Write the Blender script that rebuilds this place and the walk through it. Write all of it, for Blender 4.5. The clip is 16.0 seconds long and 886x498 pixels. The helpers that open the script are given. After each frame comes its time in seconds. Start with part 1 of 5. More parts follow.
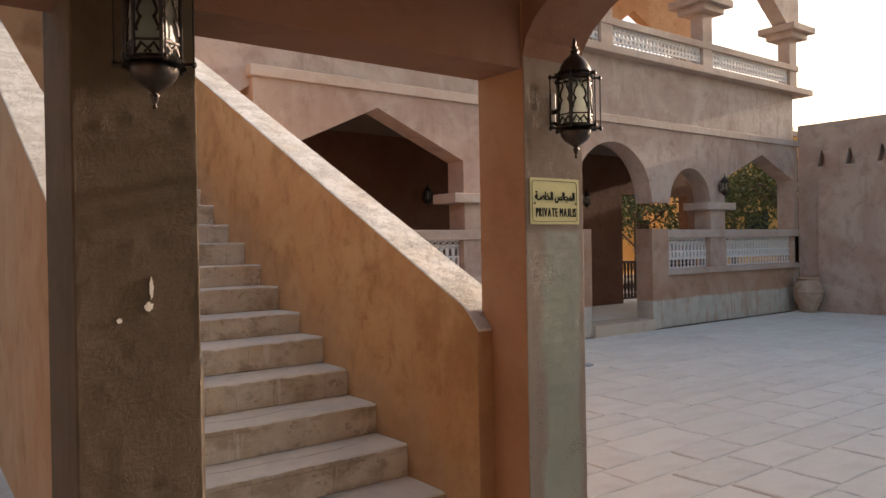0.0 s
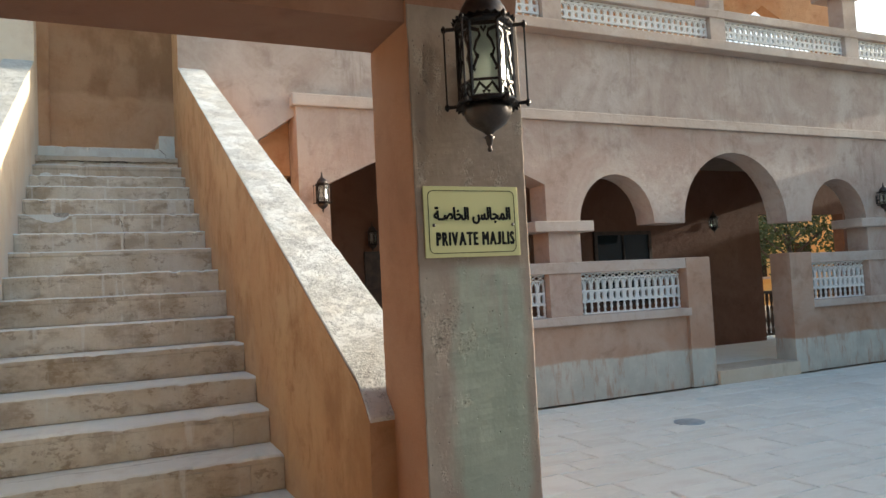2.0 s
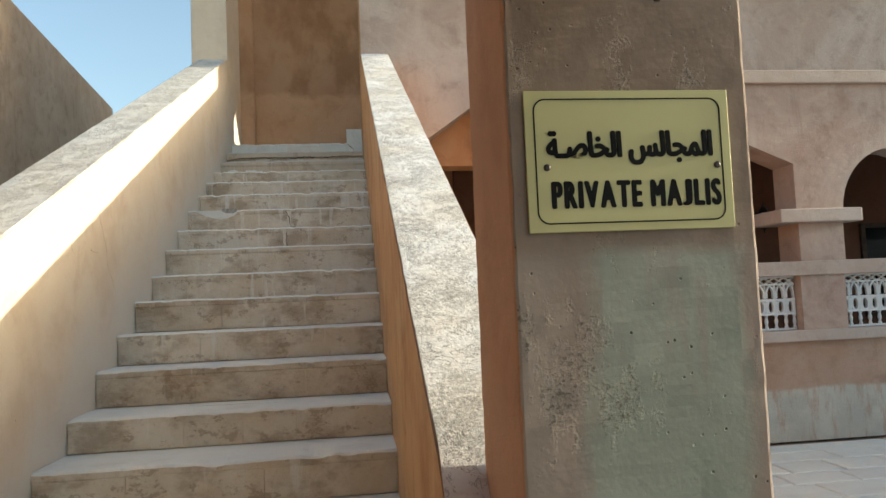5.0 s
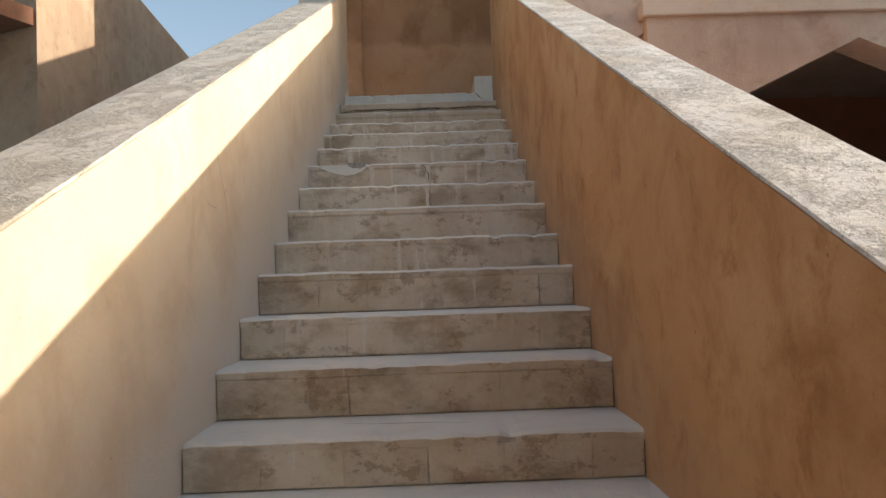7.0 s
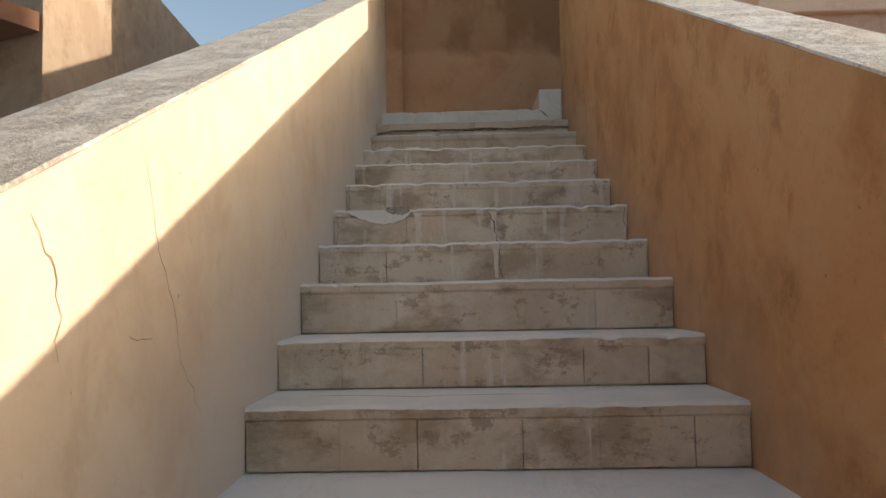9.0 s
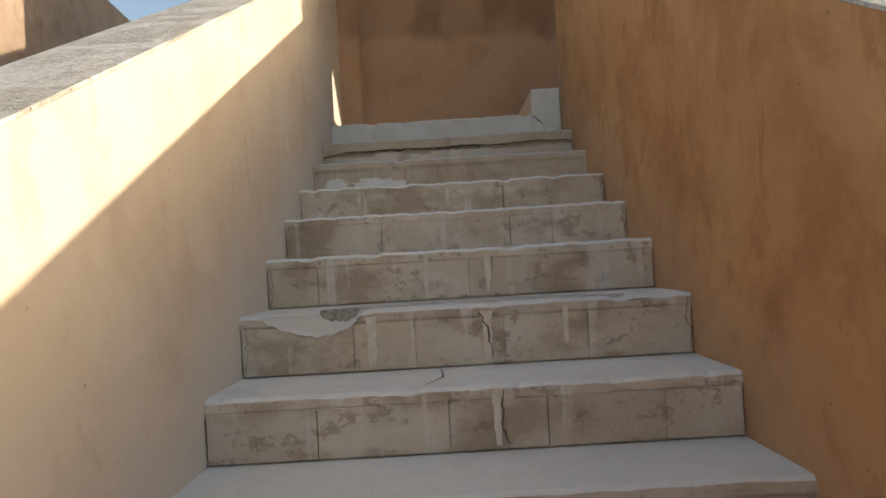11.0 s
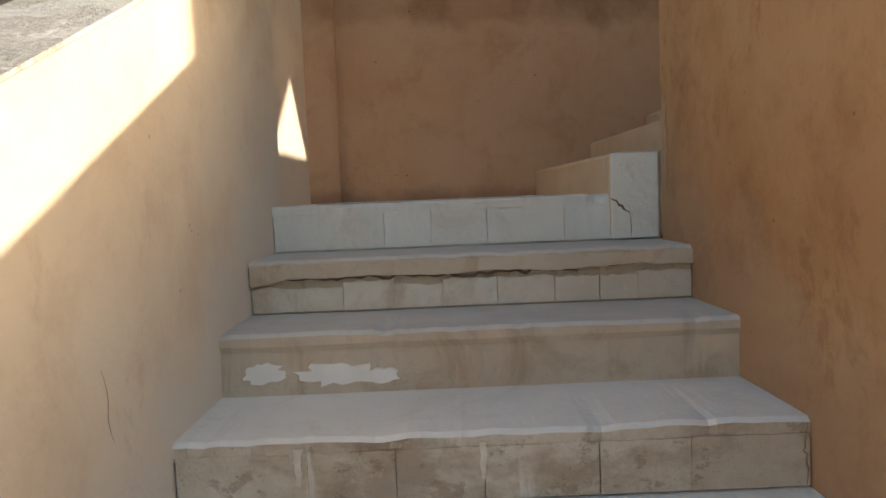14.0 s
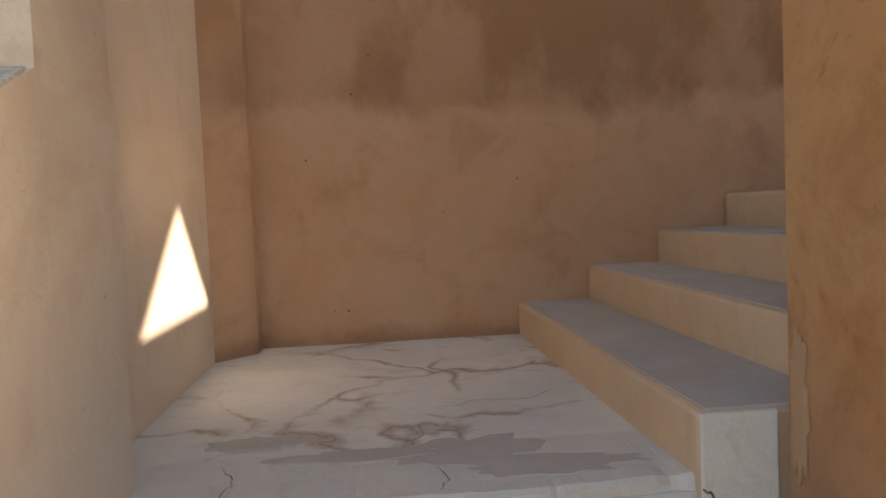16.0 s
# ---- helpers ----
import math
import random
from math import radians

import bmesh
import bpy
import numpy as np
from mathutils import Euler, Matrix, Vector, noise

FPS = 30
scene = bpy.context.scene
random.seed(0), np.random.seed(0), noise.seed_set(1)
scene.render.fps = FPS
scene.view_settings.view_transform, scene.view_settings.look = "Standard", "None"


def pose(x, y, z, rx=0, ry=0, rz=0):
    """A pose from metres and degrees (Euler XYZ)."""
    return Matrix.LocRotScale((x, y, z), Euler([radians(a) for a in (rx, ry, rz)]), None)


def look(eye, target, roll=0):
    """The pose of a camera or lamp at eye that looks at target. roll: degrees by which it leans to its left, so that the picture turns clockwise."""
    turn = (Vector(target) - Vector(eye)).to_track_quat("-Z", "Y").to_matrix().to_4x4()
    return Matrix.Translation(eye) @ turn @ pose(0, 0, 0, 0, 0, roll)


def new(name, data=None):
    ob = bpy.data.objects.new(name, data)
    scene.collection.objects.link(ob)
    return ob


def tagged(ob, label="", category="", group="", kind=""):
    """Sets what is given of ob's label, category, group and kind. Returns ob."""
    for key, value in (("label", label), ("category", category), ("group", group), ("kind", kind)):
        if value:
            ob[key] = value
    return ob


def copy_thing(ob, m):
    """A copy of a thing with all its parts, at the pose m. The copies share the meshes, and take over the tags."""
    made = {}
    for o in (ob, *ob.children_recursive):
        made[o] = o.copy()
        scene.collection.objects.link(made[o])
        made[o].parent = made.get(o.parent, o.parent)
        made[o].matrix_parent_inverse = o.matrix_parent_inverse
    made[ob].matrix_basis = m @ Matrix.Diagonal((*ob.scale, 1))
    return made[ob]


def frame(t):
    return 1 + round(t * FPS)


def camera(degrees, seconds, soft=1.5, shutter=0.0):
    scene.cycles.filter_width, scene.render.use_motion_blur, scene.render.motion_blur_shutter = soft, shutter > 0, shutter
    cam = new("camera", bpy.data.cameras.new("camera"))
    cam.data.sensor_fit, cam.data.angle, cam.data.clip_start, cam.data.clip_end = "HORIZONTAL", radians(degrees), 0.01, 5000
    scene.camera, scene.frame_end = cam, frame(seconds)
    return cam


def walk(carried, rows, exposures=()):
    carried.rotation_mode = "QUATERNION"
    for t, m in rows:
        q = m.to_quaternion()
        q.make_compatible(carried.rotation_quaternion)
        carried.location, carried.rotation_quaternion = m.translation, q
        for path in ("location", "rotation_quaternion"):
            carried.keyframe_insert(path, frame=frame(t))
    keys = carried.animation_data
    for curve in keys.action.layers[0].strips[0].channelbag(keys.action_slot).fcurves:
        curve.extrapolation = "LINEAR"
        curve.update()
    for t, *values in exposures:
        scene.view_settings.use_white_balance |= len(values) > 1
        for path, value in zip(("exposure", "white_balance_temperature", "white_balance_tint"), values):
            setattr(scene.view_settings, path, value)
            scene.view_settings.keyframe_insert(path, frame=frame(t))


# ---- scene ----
cam = camera(62.7, 16.0)
PATH = [
    (0, (0.459, -0.286, 1.624), (1.657, 1.316, 1.614), -1.0),
    (0.5, (0.856, -0.185, 1.617), (2.011, 1.448, 1.617), -3.5),
    (1, (1.269, -0.105, 1.603), (2.4, 1.544, 1.549), -4.4),
    (1.5, (1.599, 0.055, 1.597), (2.604, 1.783, 1.552), -3.0),
    (1.9, (1.873, 0.17, 1.638), (2.78, 1.951, 1.701), -3.6),
    (2, (1.945, 0.184, 1.633), (2.791, 1.994, 1.732), -2.9),
    (2.5, (2.219, 0.394, 1.637), (2.875, 2.281, 1.732), -2.3),
    (3, (2.382, 0.674, 1.65), (2.999, 2.573, 1.773), -0.7),
    (3.4, (2.483, 0.867, 1.643), (2.978, 2.799, 1.791), -1.1),
    (3.5, (2.509, 0.915, 1.646), (3.01, 2.84, 1.852), -1.8),
    (4, (2.601, 1.069, 1.641), (3.042, 3.009, 1.839), -3.1),
    (4.5, (2.593, 1.074, 1.635), (2.969, 3.03, 1.82), -2.8),
    (5, (2.557, 1.119, 1.624), (2.807, 3.099, 1.758), -2.4),
    (5.2, (2.503, 1.146, 1.61), (2.647, 3.138, 1.717), -3.0),
    (7.3, (2.075, 2.465, 1.669), (2.056, 4.463, 1.741), -1.4),
    (7.5, (2.067, 2.605, 1.693), (1.944, 4.599, 1.769), -1.3),
    (8, (1.973, 2.879, 1.769), (1.916, 4.877, 1.816), 0.7),
    (8.5, (1.957, 3.142, 1.856), (1.919, 5.14, 1.945), 0.7),
    (9, (1.947, 3.419, 2.004), (1.889, 5.416, 2.103), -1.1),
    (9.2, (1.975, 3.532, 2.052), (2.007, 5.532, 2.078), -1.8),
    (11.3, (1.962, 4.79, 2.596), (1.959, 6.79, 2.616), -3.4),
    (11.5, (1.942, 4.911, 2.65), (1.96, 6.911, 2.631), -1.9),
    (12, (1.978, 5.198, 2.798), (1.982, 7.198, 2.803), -1.9),
    (12.5, (1.965, 5.521, 2.934), (1.913, 7.52, 2.9), -2.7),
    (13, (1.985, 5.811, 3.057), (2.09, 7.805, 2.935), -2.0),
    (13.5, (1.963, 6.111, 3.21), (1.957, 8.109, 3.136), -3.3),
    (14, (1.918, 6.365, 3.365), (1.935, 8.359, 3.217), -2.3),
    (14.5, (1.936, 6.642, 3.496), (1.855, 8.637, 3.383), -2.9),
    (15, (1.899, 6.936, 3.657), (1.924, 8.936, 3.64), -2.9),
    (15.5, (1.895, 7.208, 3.79), (2.104, 9.194, 3.678), -2.8),
    (16, (1.884, 7.508, 3.933), (2.071, 9.496, 3.83), -2.4),
]
walk(cam, [(t, look(eye, target, roll)) for t, eye, target, roll in PATH], exposures=[(0, 1.05, 7350, 21), (0.5, 1.2, 6600, 9), (1.5, 1.36, 6250, 4), (2.5, 1.38, 6150, 5), (3.5, 1.12, 5900, 0), (4, 1.22, 5850, -3), (4.5, 1.26, 6300, 2), (5, 1.27, 6550, 3), (7.5, 0.82, 6900, 13), (8, 0.74, 6950, 12), (9, 0.78, 6950, 12), (12.5, 1.02, 6900, 11), (14, 1.2, 7050, 12), (14.5, 1.18, 7050, 12), (15, 1.15, 7250, 13), (15.5, 1.2, 7700, 26), (16, 1.52, 7300, 18)])

# ---- world, sun ----
SUN_TO = Vector((1.0, -0.025, 0.222)).normalized()
world = bpy.data.worlds.new("world")
scene.world = world
world.use_nodes = True
wn = world.node_tree.nodes
sky = wn.new("ShaderNodeTexSky")
sky.sky_type = "NISHITA"
sky.sun_disc = False
sky.sun_elevation = math.asin(SUN_TO.z)
sky.sun_rotation = math.atan2(SUN_TO.x, SUN_TO.y)
sky.dust_density = 2.6
sky.air_density = 1.0
wn["Background"].inputs["Strength"].default_value = 0.15
world.node_tree.links.new(sky.outputs["Color"], wn["Background"].inputs["Color"])
sun_data = bpy.data.lights.new("sun", "SUN")
sun_data.energy = 3.2
sun_data.angle = radians(0.8)
sun_data.color = (1.0, 0.88, 0.73)
sun_lamp = new("sun", sun_data)
sun_lamp.matrix_world = look((30, 5, 20), Vector((30, 5, 20)) - SUN_TO)


# ---- materials ----
class Mat:
    """A small wrapper round one node material."""

    def __init__(self, name, rough=0.9, metal=0.0):
        self.m = bpy.data.materials.new(name)
        self.m.use_nodes = True
        self.t = self.m.node_tree
        self.p = self.t.nodes["Principled BSDF"]
        self.p.inputs["Roughness"].default_value = rough
        self.p.inputs["Metallic"].default_value = metal
        self.p.inputs["Specular IOR Level"].default_value = 0.3
        self.co = self.t.nodes.new("ShaderNodeTexCoord").outputs["Object"]

    def link(self, a, b):
        self.t.links.new(a, b)

    def scaled(self, sx, sy, sz):
        n = self.t.nodes.new("ShaderNodeMapping")
        n.inputs["Scale"].default_value = (sx, sy, sz)
        self.link(self.co, n.inputs["Vector"])
        return n.outputs["Vector"]

    def noise(self, scale, detail=4, rough=0.6, vec=None, dist=0.0):
        n = self.t.nodes.new("ShaderNodeTexNoise")
        n.inputs["Scale"].default_value = scale
        n.inputs["Detail"].default_value = detail
        n.inputs["Roughness"].default_value = rough
        n.inputs["Distortion"].default_value = dist
        self.link(vec or self.co, n.inputs["Vector"])
        return n.outputs["Fac"]

    def voronoi(self, scale, feature="F1", vec=None):
        n = self.t.nodes.new("ShaderNodeTexVoronoi")
        n.feature = feature
        n.inputs["Scale"].default_value = scale
        self.link(vec or self.co, n.inputs["Vector"])
        return n.outputs["Distance"]

    def ramp(self, fac, lo, hi, a=0.0, b=1.0):
        n = self.t.nodes.new("ShaderNodeMapRange")
        n.interpolation_type = "SMOOTHSTEP"
        for key, v in (("From Min", lo), ("From Max", hi), ("To Min", a), ("To Max", b)):
            n.inputs[key].default_value = v
        self.link(fac, n.inputs["Value"])
        return n.outputs["Result"]

    def math(self, op, a, b):
        n = self.t.nodes.new("ShaderNodeMath")
        n.operation = op
        for i, v in enumerate((a, b)):
            if isinstance(v, (int, float)):
                n.inputs[i].default_value = v
            else:
                self.link(v, n.inputs[i])
        return n.outputs[0]

    def axis(self, k):
        n = self.t.nodes.new("ShaderNodeSeparateXYZ")
        self.link(self.co, n.inputs[0])
        return n.outputs[k]

    def mix(self, fac, a, b):
        n = self.t.nodes.new("ShaderNodeMix")
        n.data_type = "RGBA"
        if isinstance(fac, (int, float)):
            n.inputs[0].default_value = fac
        else:
            self.link(fac, n.inputs[0])
        for i, v in ((6, a), (7, b)):
            if isinstance(v, tuple):
                n.inputs[i].default_value = (*v, 1)
            else:
                self.link(v, n.inputs[i])
        return n.outputs[2]

    def random(self):
        return self.t.nodes.new("ShaderNodeObjectInfo").outputs["Random"]

    def island(self):
        return self.t.nodes.new("ShaderNodeNewGeometry").outputs["Random Per Island"]

    def colour(self, c):
        if isinstance(c, tuple):
            self.p.inputs["Base Color"].default_value = (*c, 1)
        else:
            self.link(c, self.p.inputs["Base Color"])

    def bump(self, h, strength=0.5, dist=0.01):
        n = self.t.nodes.new("ShaderNodeBump")
        n.inputs["Strength"].default_value = strength
        n.inputs["Distance"].default_value = dist
        self.link(h, n.inputs["Height"])
        self.link(n.outputs["Normal"], self.p.inputs["Normal"])


def plaster(name, base, pale, dark, streak=0.5, rough_bump=0.45):
    """Lime-washed sand render: cloudy tone, a few runs, pits and trowel marks."""
    q = Mat(name, 0.92)
    cloud = q.ramp(q.noise(0.8, 7, 0.68, dist=0.8), 0.36, 0.66)
    c = q.mix(cloud, base, pale)
    mott = q.ramp(q.noise(3.6, 7, 0.7, dist=0.4), 0.48, 0.72, 0, 0.55)
    c = q.mix(mott, c, dark)
    where = q.ramp(q.noise(0.7, 3), 0.45, 0.62)
    run = q.ramp(q.noise(1.0, 6, 0.75, q.scaled(4.2, 4.2, 0.55), 0.3), 0.5, 0.74, 0, streak)
    c = q.mix(q.math("MULTIPLY", run, where), c, dark)
    wash = q.ramp(q.noise(1.0, 5, 0.65, q.scaled(2.3, 2.3, 0.45), 0.4), 0.54, 0.78, 0, streak * 0.8)
    c = q.mix(wash, c, pale)
    spot = q.ramp(q.noise(30, 4, 0.7), 0.60, 0.76, 0, 0.4)
    c = q.mix(spot, c, dark)
    q.colour(c)
    h = q.math("ADD", q.noise(60, 7, 0.75), q.math("MULTIPLY", q.noise(7, 4, 0.55), 2.0))
    pit = q.ramp(q.voronoi(19), 0.02, 0.09)
    q.bump(q.math("ADD", h, q.math("MULTIPLY", pit, 0.5)), rough_bump, 0.014)
    return q


M_SIDE = plaster("plaster_side_house", (0.38, 0.285, 0.205), (0.45, 0.35, 0.26), (0.22, 0.15, 0.105), 0.8).m
M_FACADE = plaster("plaster_facade", (0.435, 0.302, 0.24), (0.53, 0.425, 0.355), (0.28, 0.18, 0.135), 0.85).m
M_UPPER = plaster("plaster_upper", (0.43, 0.33, 0.275), (0.55, 0.47, 0.41), (0.30, 0.215, 0.17), 0.85).m
M_TRIM = plaster("plaster_trim", (0.48, 0.37, 0.30), (0.55, 0.46, 0.395), (0.35, 0.255, 0.195), 0.4).m
M_ORANGE = plaster("plaster_orange", (0.47, 0.245, 0.12), (0.52, 0.32, 0.185), (0.31, 0.145, 0.065), 0.4).m
M_RUST = plaster("plaster_rust", (0.40, 0.195, 0.105), (0.45, 0.25, 0.145), (0.29, 0.13, 0.065), 0.5).m
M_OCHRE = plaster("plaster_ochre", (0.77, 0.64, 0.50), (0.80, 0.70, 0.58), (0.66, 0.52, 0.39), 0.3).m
# Loggia plasters are darker copies: the interior's shade is put into their colour.
M_LOGGIA_SHADED = plaster("plaster_loggia_shaded", (0.155, 0.072, 0.045), (0.185, 0.095, 0.062), (0.11, 0.05, 0.03), 0.4).m
M_SOFFIT_SHADED = plaster("plaster_soffit_shaded", (0.20, 0.155, 0.125), (0.24, 0.19, 0.155), (0.15, 0.11, 0.085), 0.2).m
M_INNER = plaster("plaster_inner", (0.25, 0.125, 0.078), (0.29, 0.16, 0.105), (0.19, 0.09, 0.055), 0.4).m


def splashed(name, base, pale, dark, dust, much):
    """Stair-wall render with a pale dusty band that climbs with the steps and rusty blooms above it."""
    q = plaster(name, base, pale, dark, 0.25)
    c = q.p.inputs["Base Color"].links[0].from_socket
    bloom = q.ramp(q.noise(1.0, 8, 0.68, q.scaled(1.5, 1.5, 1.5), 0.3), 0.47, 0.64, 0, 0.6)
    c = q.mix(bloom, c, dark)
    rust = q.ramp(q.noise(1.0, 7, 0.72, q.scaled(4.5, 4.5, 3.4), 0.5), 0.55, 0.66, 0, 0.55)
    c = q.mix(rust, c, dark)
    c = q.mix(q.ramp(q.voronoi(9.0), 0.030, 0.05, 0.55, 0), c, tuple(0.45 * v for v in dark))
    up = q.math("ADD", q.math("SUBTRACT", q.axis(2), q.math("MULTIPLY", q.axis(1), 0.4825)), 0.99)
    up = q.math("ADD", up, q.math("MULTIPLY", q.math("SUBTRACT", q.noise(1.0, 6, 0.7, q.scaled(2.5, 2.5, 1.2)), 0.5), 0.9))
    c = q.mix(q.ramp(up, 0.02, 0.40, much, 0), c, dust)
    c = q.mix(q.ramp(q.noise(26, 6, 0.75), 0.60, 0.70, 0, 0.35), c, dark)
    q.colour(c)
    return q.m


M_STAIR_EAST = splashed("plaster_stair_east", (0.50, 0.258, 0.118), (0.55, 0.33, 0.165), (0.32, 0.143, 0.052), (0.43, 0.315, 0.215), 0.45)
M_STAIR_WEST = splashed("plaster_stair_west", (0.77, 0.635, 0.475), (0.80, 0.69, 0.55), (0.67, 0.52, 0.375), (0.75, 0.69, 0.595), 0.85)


def tower_plaster():
    """Terracotta render with a darker damp stain, wavy at its lower edge."""
    q = plaster("plaster_tower", (0.60, 0.37, 0.22), (0.64, 0.43, 0.28), (0.47, 0.265, 0.145), 0.3)
    old = q.p.inputs["Base Color"].links[0].from_socket
    wob = q.math("ADD", q.axis(2), q.math("MULTIPLY", q.math("SUBTRACT", q.noise(1.7, 5, 0.6, dist=0.5), 0.5), 0.55))
    stain = q.ramp(wob, 4.36, 4.48, 0, 0.72)
    patchy = q.ramp(q.noise(1.0, 5, 0.6, q.scaled(1.7, 1.7, 1.0)), 0.42, 0.58, 0.45, 1)
    stain = q.math("MULTIPLY", stain, q.math("MULTIPLY", patchy, q.ramp(q.axis(0), 1.4, 2.5, 0.7, 1)))
    c = q.mix(stain, old, (0.27, 0.135, 0.062))
    damp = q.math("ADD", q.axis(2), q.math("MULTIPLY", q.noise(5.0, 5, 0.65), 0.16))
    c = q.mix(q.ramp(damp, 3.42, 3.52, 0.55, 0), c, (0.26, 0.15, 0.095))
    c = q.mix(q.ramp(q.voronoi(7.0), 0.03, 0.05, 0.8, 0), c, (0.14, 0.075, 0.04))
    q.colour(c)
    return q.m


M_TOWER = tower_plaster()


def painted(name, line, low, low2, base, pale, dark):
    """Render with a band of old grey-green paint below the height `line`."""
    q = plaster(name, base, pale, dark)
    old = q.p.inputs["Base Color"].links[0].from_socket
    wob = q.math("ADD", q.axis(2), q.math("MULTIPLY", q.math("SUBTRACT", q.noise(1.4, 4), 0.5), 0.14))
    band = q.ramp(wob, line - 0.025, line + 0.02, 1, 0)
    worn = q.ramp(q.noise(2.2, 6, 0.7, q.scaled(3.5, 3.5, 0.8)), 0.47, 0.68, 0, 0.75)
    paint = q.mix(q.ramp(q.noise(3, 4), 0.35, 0.65), low, low2)
    paint = q.mix(worn, paint, base)
    q.colour(q.mix(band, old, paint))
    return q


M_PLINTH = painted("plaster_plinth", 0.53, (0.56, 0.535, 0.46), (0.47, 0.45, 0.39), (0.42, 0.25, 0.165), (0.48, 0.34, 0.255), (0.28, 0.16, 0.10)).m


def pillar_plaster():
    """Grey-green paint on smooth render, rubbed to brown along the sides, with pits and trails of rough grit."""
    q = plaster("plaster_pillar", (0.235, 0.18, 0.14), (0.31, 0.255, 0.21), (0.14, 0.095, 0.068), 0.4, 0.2)
    old = q.p.inputs["Base Color"].links[0].from_socket
    wob = q.math("ADD", q.axis(2), q.math("MULTIPLY", q.math("SUBTRACT", q.noise(2.5, 4), 0.5), 0.06))
    band = q.ramp(wob, 1.67, 1.71, 1, 0)
    paint = q.mix(q.ramp(q.noise(4, 4, 0.5), 0.35, 0.66), (0.275, 0.30, 0.245), (0.315, 0.335, 0.28))
    off = q.math("ABSOLUTE", q.math("SUBTRACT", q.axis(0), 3.03), 0)
    off = q.math("ADD", off, q.math("MULTIPLY", q.math("SUBTRACT", q.noise(1.0, 6, 0.6, q.scaled(9, 9, 2.2)), 0.5), 0.17))
    paint = q.mix(q.ramp(off, 0.095, 0.15, 0, 0.9), paint, (0.28, 0.215, 0.18))
    paint = q.mix(q.ramp(off, 0.16, 0.20, 0, 0.6), paint, (0.31, 0.265, 0.22))
    paint = q.mix(q.ramp(q.noise(1.0, 5, 0.6, q.scaled(14, 14, 1.6)), 0.56, 0.70, 0, 0.5), paint, (0.30, 0.25, 0.22))
    c = q.mix(band, old, paint)
    trail = q.ramp(q.noise(1.0, 8, 0.72, q.scaled(8, 8, 4.5)), 0.535, 0.62)
    grit = q.math("MULTIPLY", trail, q.ramp(q.noise(105, 5, 0.7), 0.52, 0.60))
    c = q.mix(q.math("MULTIPLY", trail, 0.25), c, (0.33, 0.30, 0.25))
    c = q.mix(q.math("MULTIPLY", grit, 0.75), c, (0.10, 0.085, 0.068))
    few = q.ramp(q.noise(9, 3), 0.50, 0.58)
    pit = q.math("MULTIPLY", q.ramp(q.math("ADD", q.voronoi(42), q.math("MULTIPLY", q.noise(150, 3), 0.16)), 0.15, 0.20, 1, 0), few)
    c = q.mix(q.math("MULTIPLY", pit, 0.85), c, (0.06, 0.05, 0.04))
    q.colour(c)
    h = q.math("ADD", q.math("MULTIPLY", q.noise(8, 4, 0.5), 0.5), q.math("MULTIPLY", q.noise(70, 5, 0.6), 0.18))
    h = q.math("ADD", h, q.math("MULTIPLY", q.math("MULTIPLY", trail, q.math("SUBTRACT", q.noise(105, 5, 0.7), 0.5)), 3.2))
    q.bump(q.math("SUBTRACT", h, q.math("MULTIPLY", pit, 2.0)), 0.5, 0.008)
    return q.m


M_PILLAR = pillar_plaster()
# West pillar's plaster: the portico's shade is put into its dark base colour.
M_PILLAR_SHADED = painted("plaster_pillar_shaded", 0.66, (0.20, 0.195, 0.14), (0.14, 0.13, 0.09), (0.105, 0.078, 0.052), (0.135, 0.104, 0.074), (0.07, 0.048, 0.03)).m


def coping_material(name, low, high, tint):
    """Old cement screed on the sloping wall tops: flaked and pitted."""
    q = Mat(name, 0.95)
    grit = q.ramp(q.noise(95, 6, 0.75), 0.42, 0.60)
    where = q.ramp(q.noise(5.5, 6, 0.7, dist=0.5), 0.44, 0.56)
    c = q.mix(q.ramp(q.noise(2.2, 5), 0.42, 0.66, 0, 0.6), high, tint)
    rough = q.math("MULTIPLY", where, grit)
    c = q.mix(q.math("MULTIPLY", rough, 0.7), c, low)
    n = q.noise(26, 4, 0.6, dist=1.0)
    ridge = q.ramp(q.math("ABSOLUTE", q.math("SUBTRACT", n, 0.5), 0), 0.004, 0.016, 1, 0)
    ridge = q.math("MULTIPLY", ridge, q.ramp(q.noise(7, 4, 0.6), 0.44, 0.55, 0.1, 1))
    c = q.mix(q.math("MULTIPLY", ridge, 0.75), c, tuple(0.6 * v for v in low))
    chip = q.ramp(q.noise(21, 8, 0.72), 0.575, 0.60)
    c = q.mix(q.math("MULTIPLY", chip, 0.3), c, low)
    q.colour(c)
    h = q.math("ADD", q.math("MULTIPLY", rough, 0.5), q.math("MULTIPLY", q.noise(75, 4, 0.65), 0.6))
    h = q.math("SUBTRACT", h, q.math("ADD", q.math("MULTIPLY", ridge, 1.0), q.math("MULTIPLY", chip, 0.7)))
    q.bump(h, 0.7, 0.010)
    return q.m


M_COPING = coping_material("flaking_white_screed", (0.42, 0.395, 0.345), (0.86, 0.845, 0.80), (0.78, 0.715, 0.61))
M_COPING_GREY = coping_material("grey_screed", (0.44, 0.415, 0.36), (0.68, 0.66, 0.60), (0.63, 0.59, 0.51))


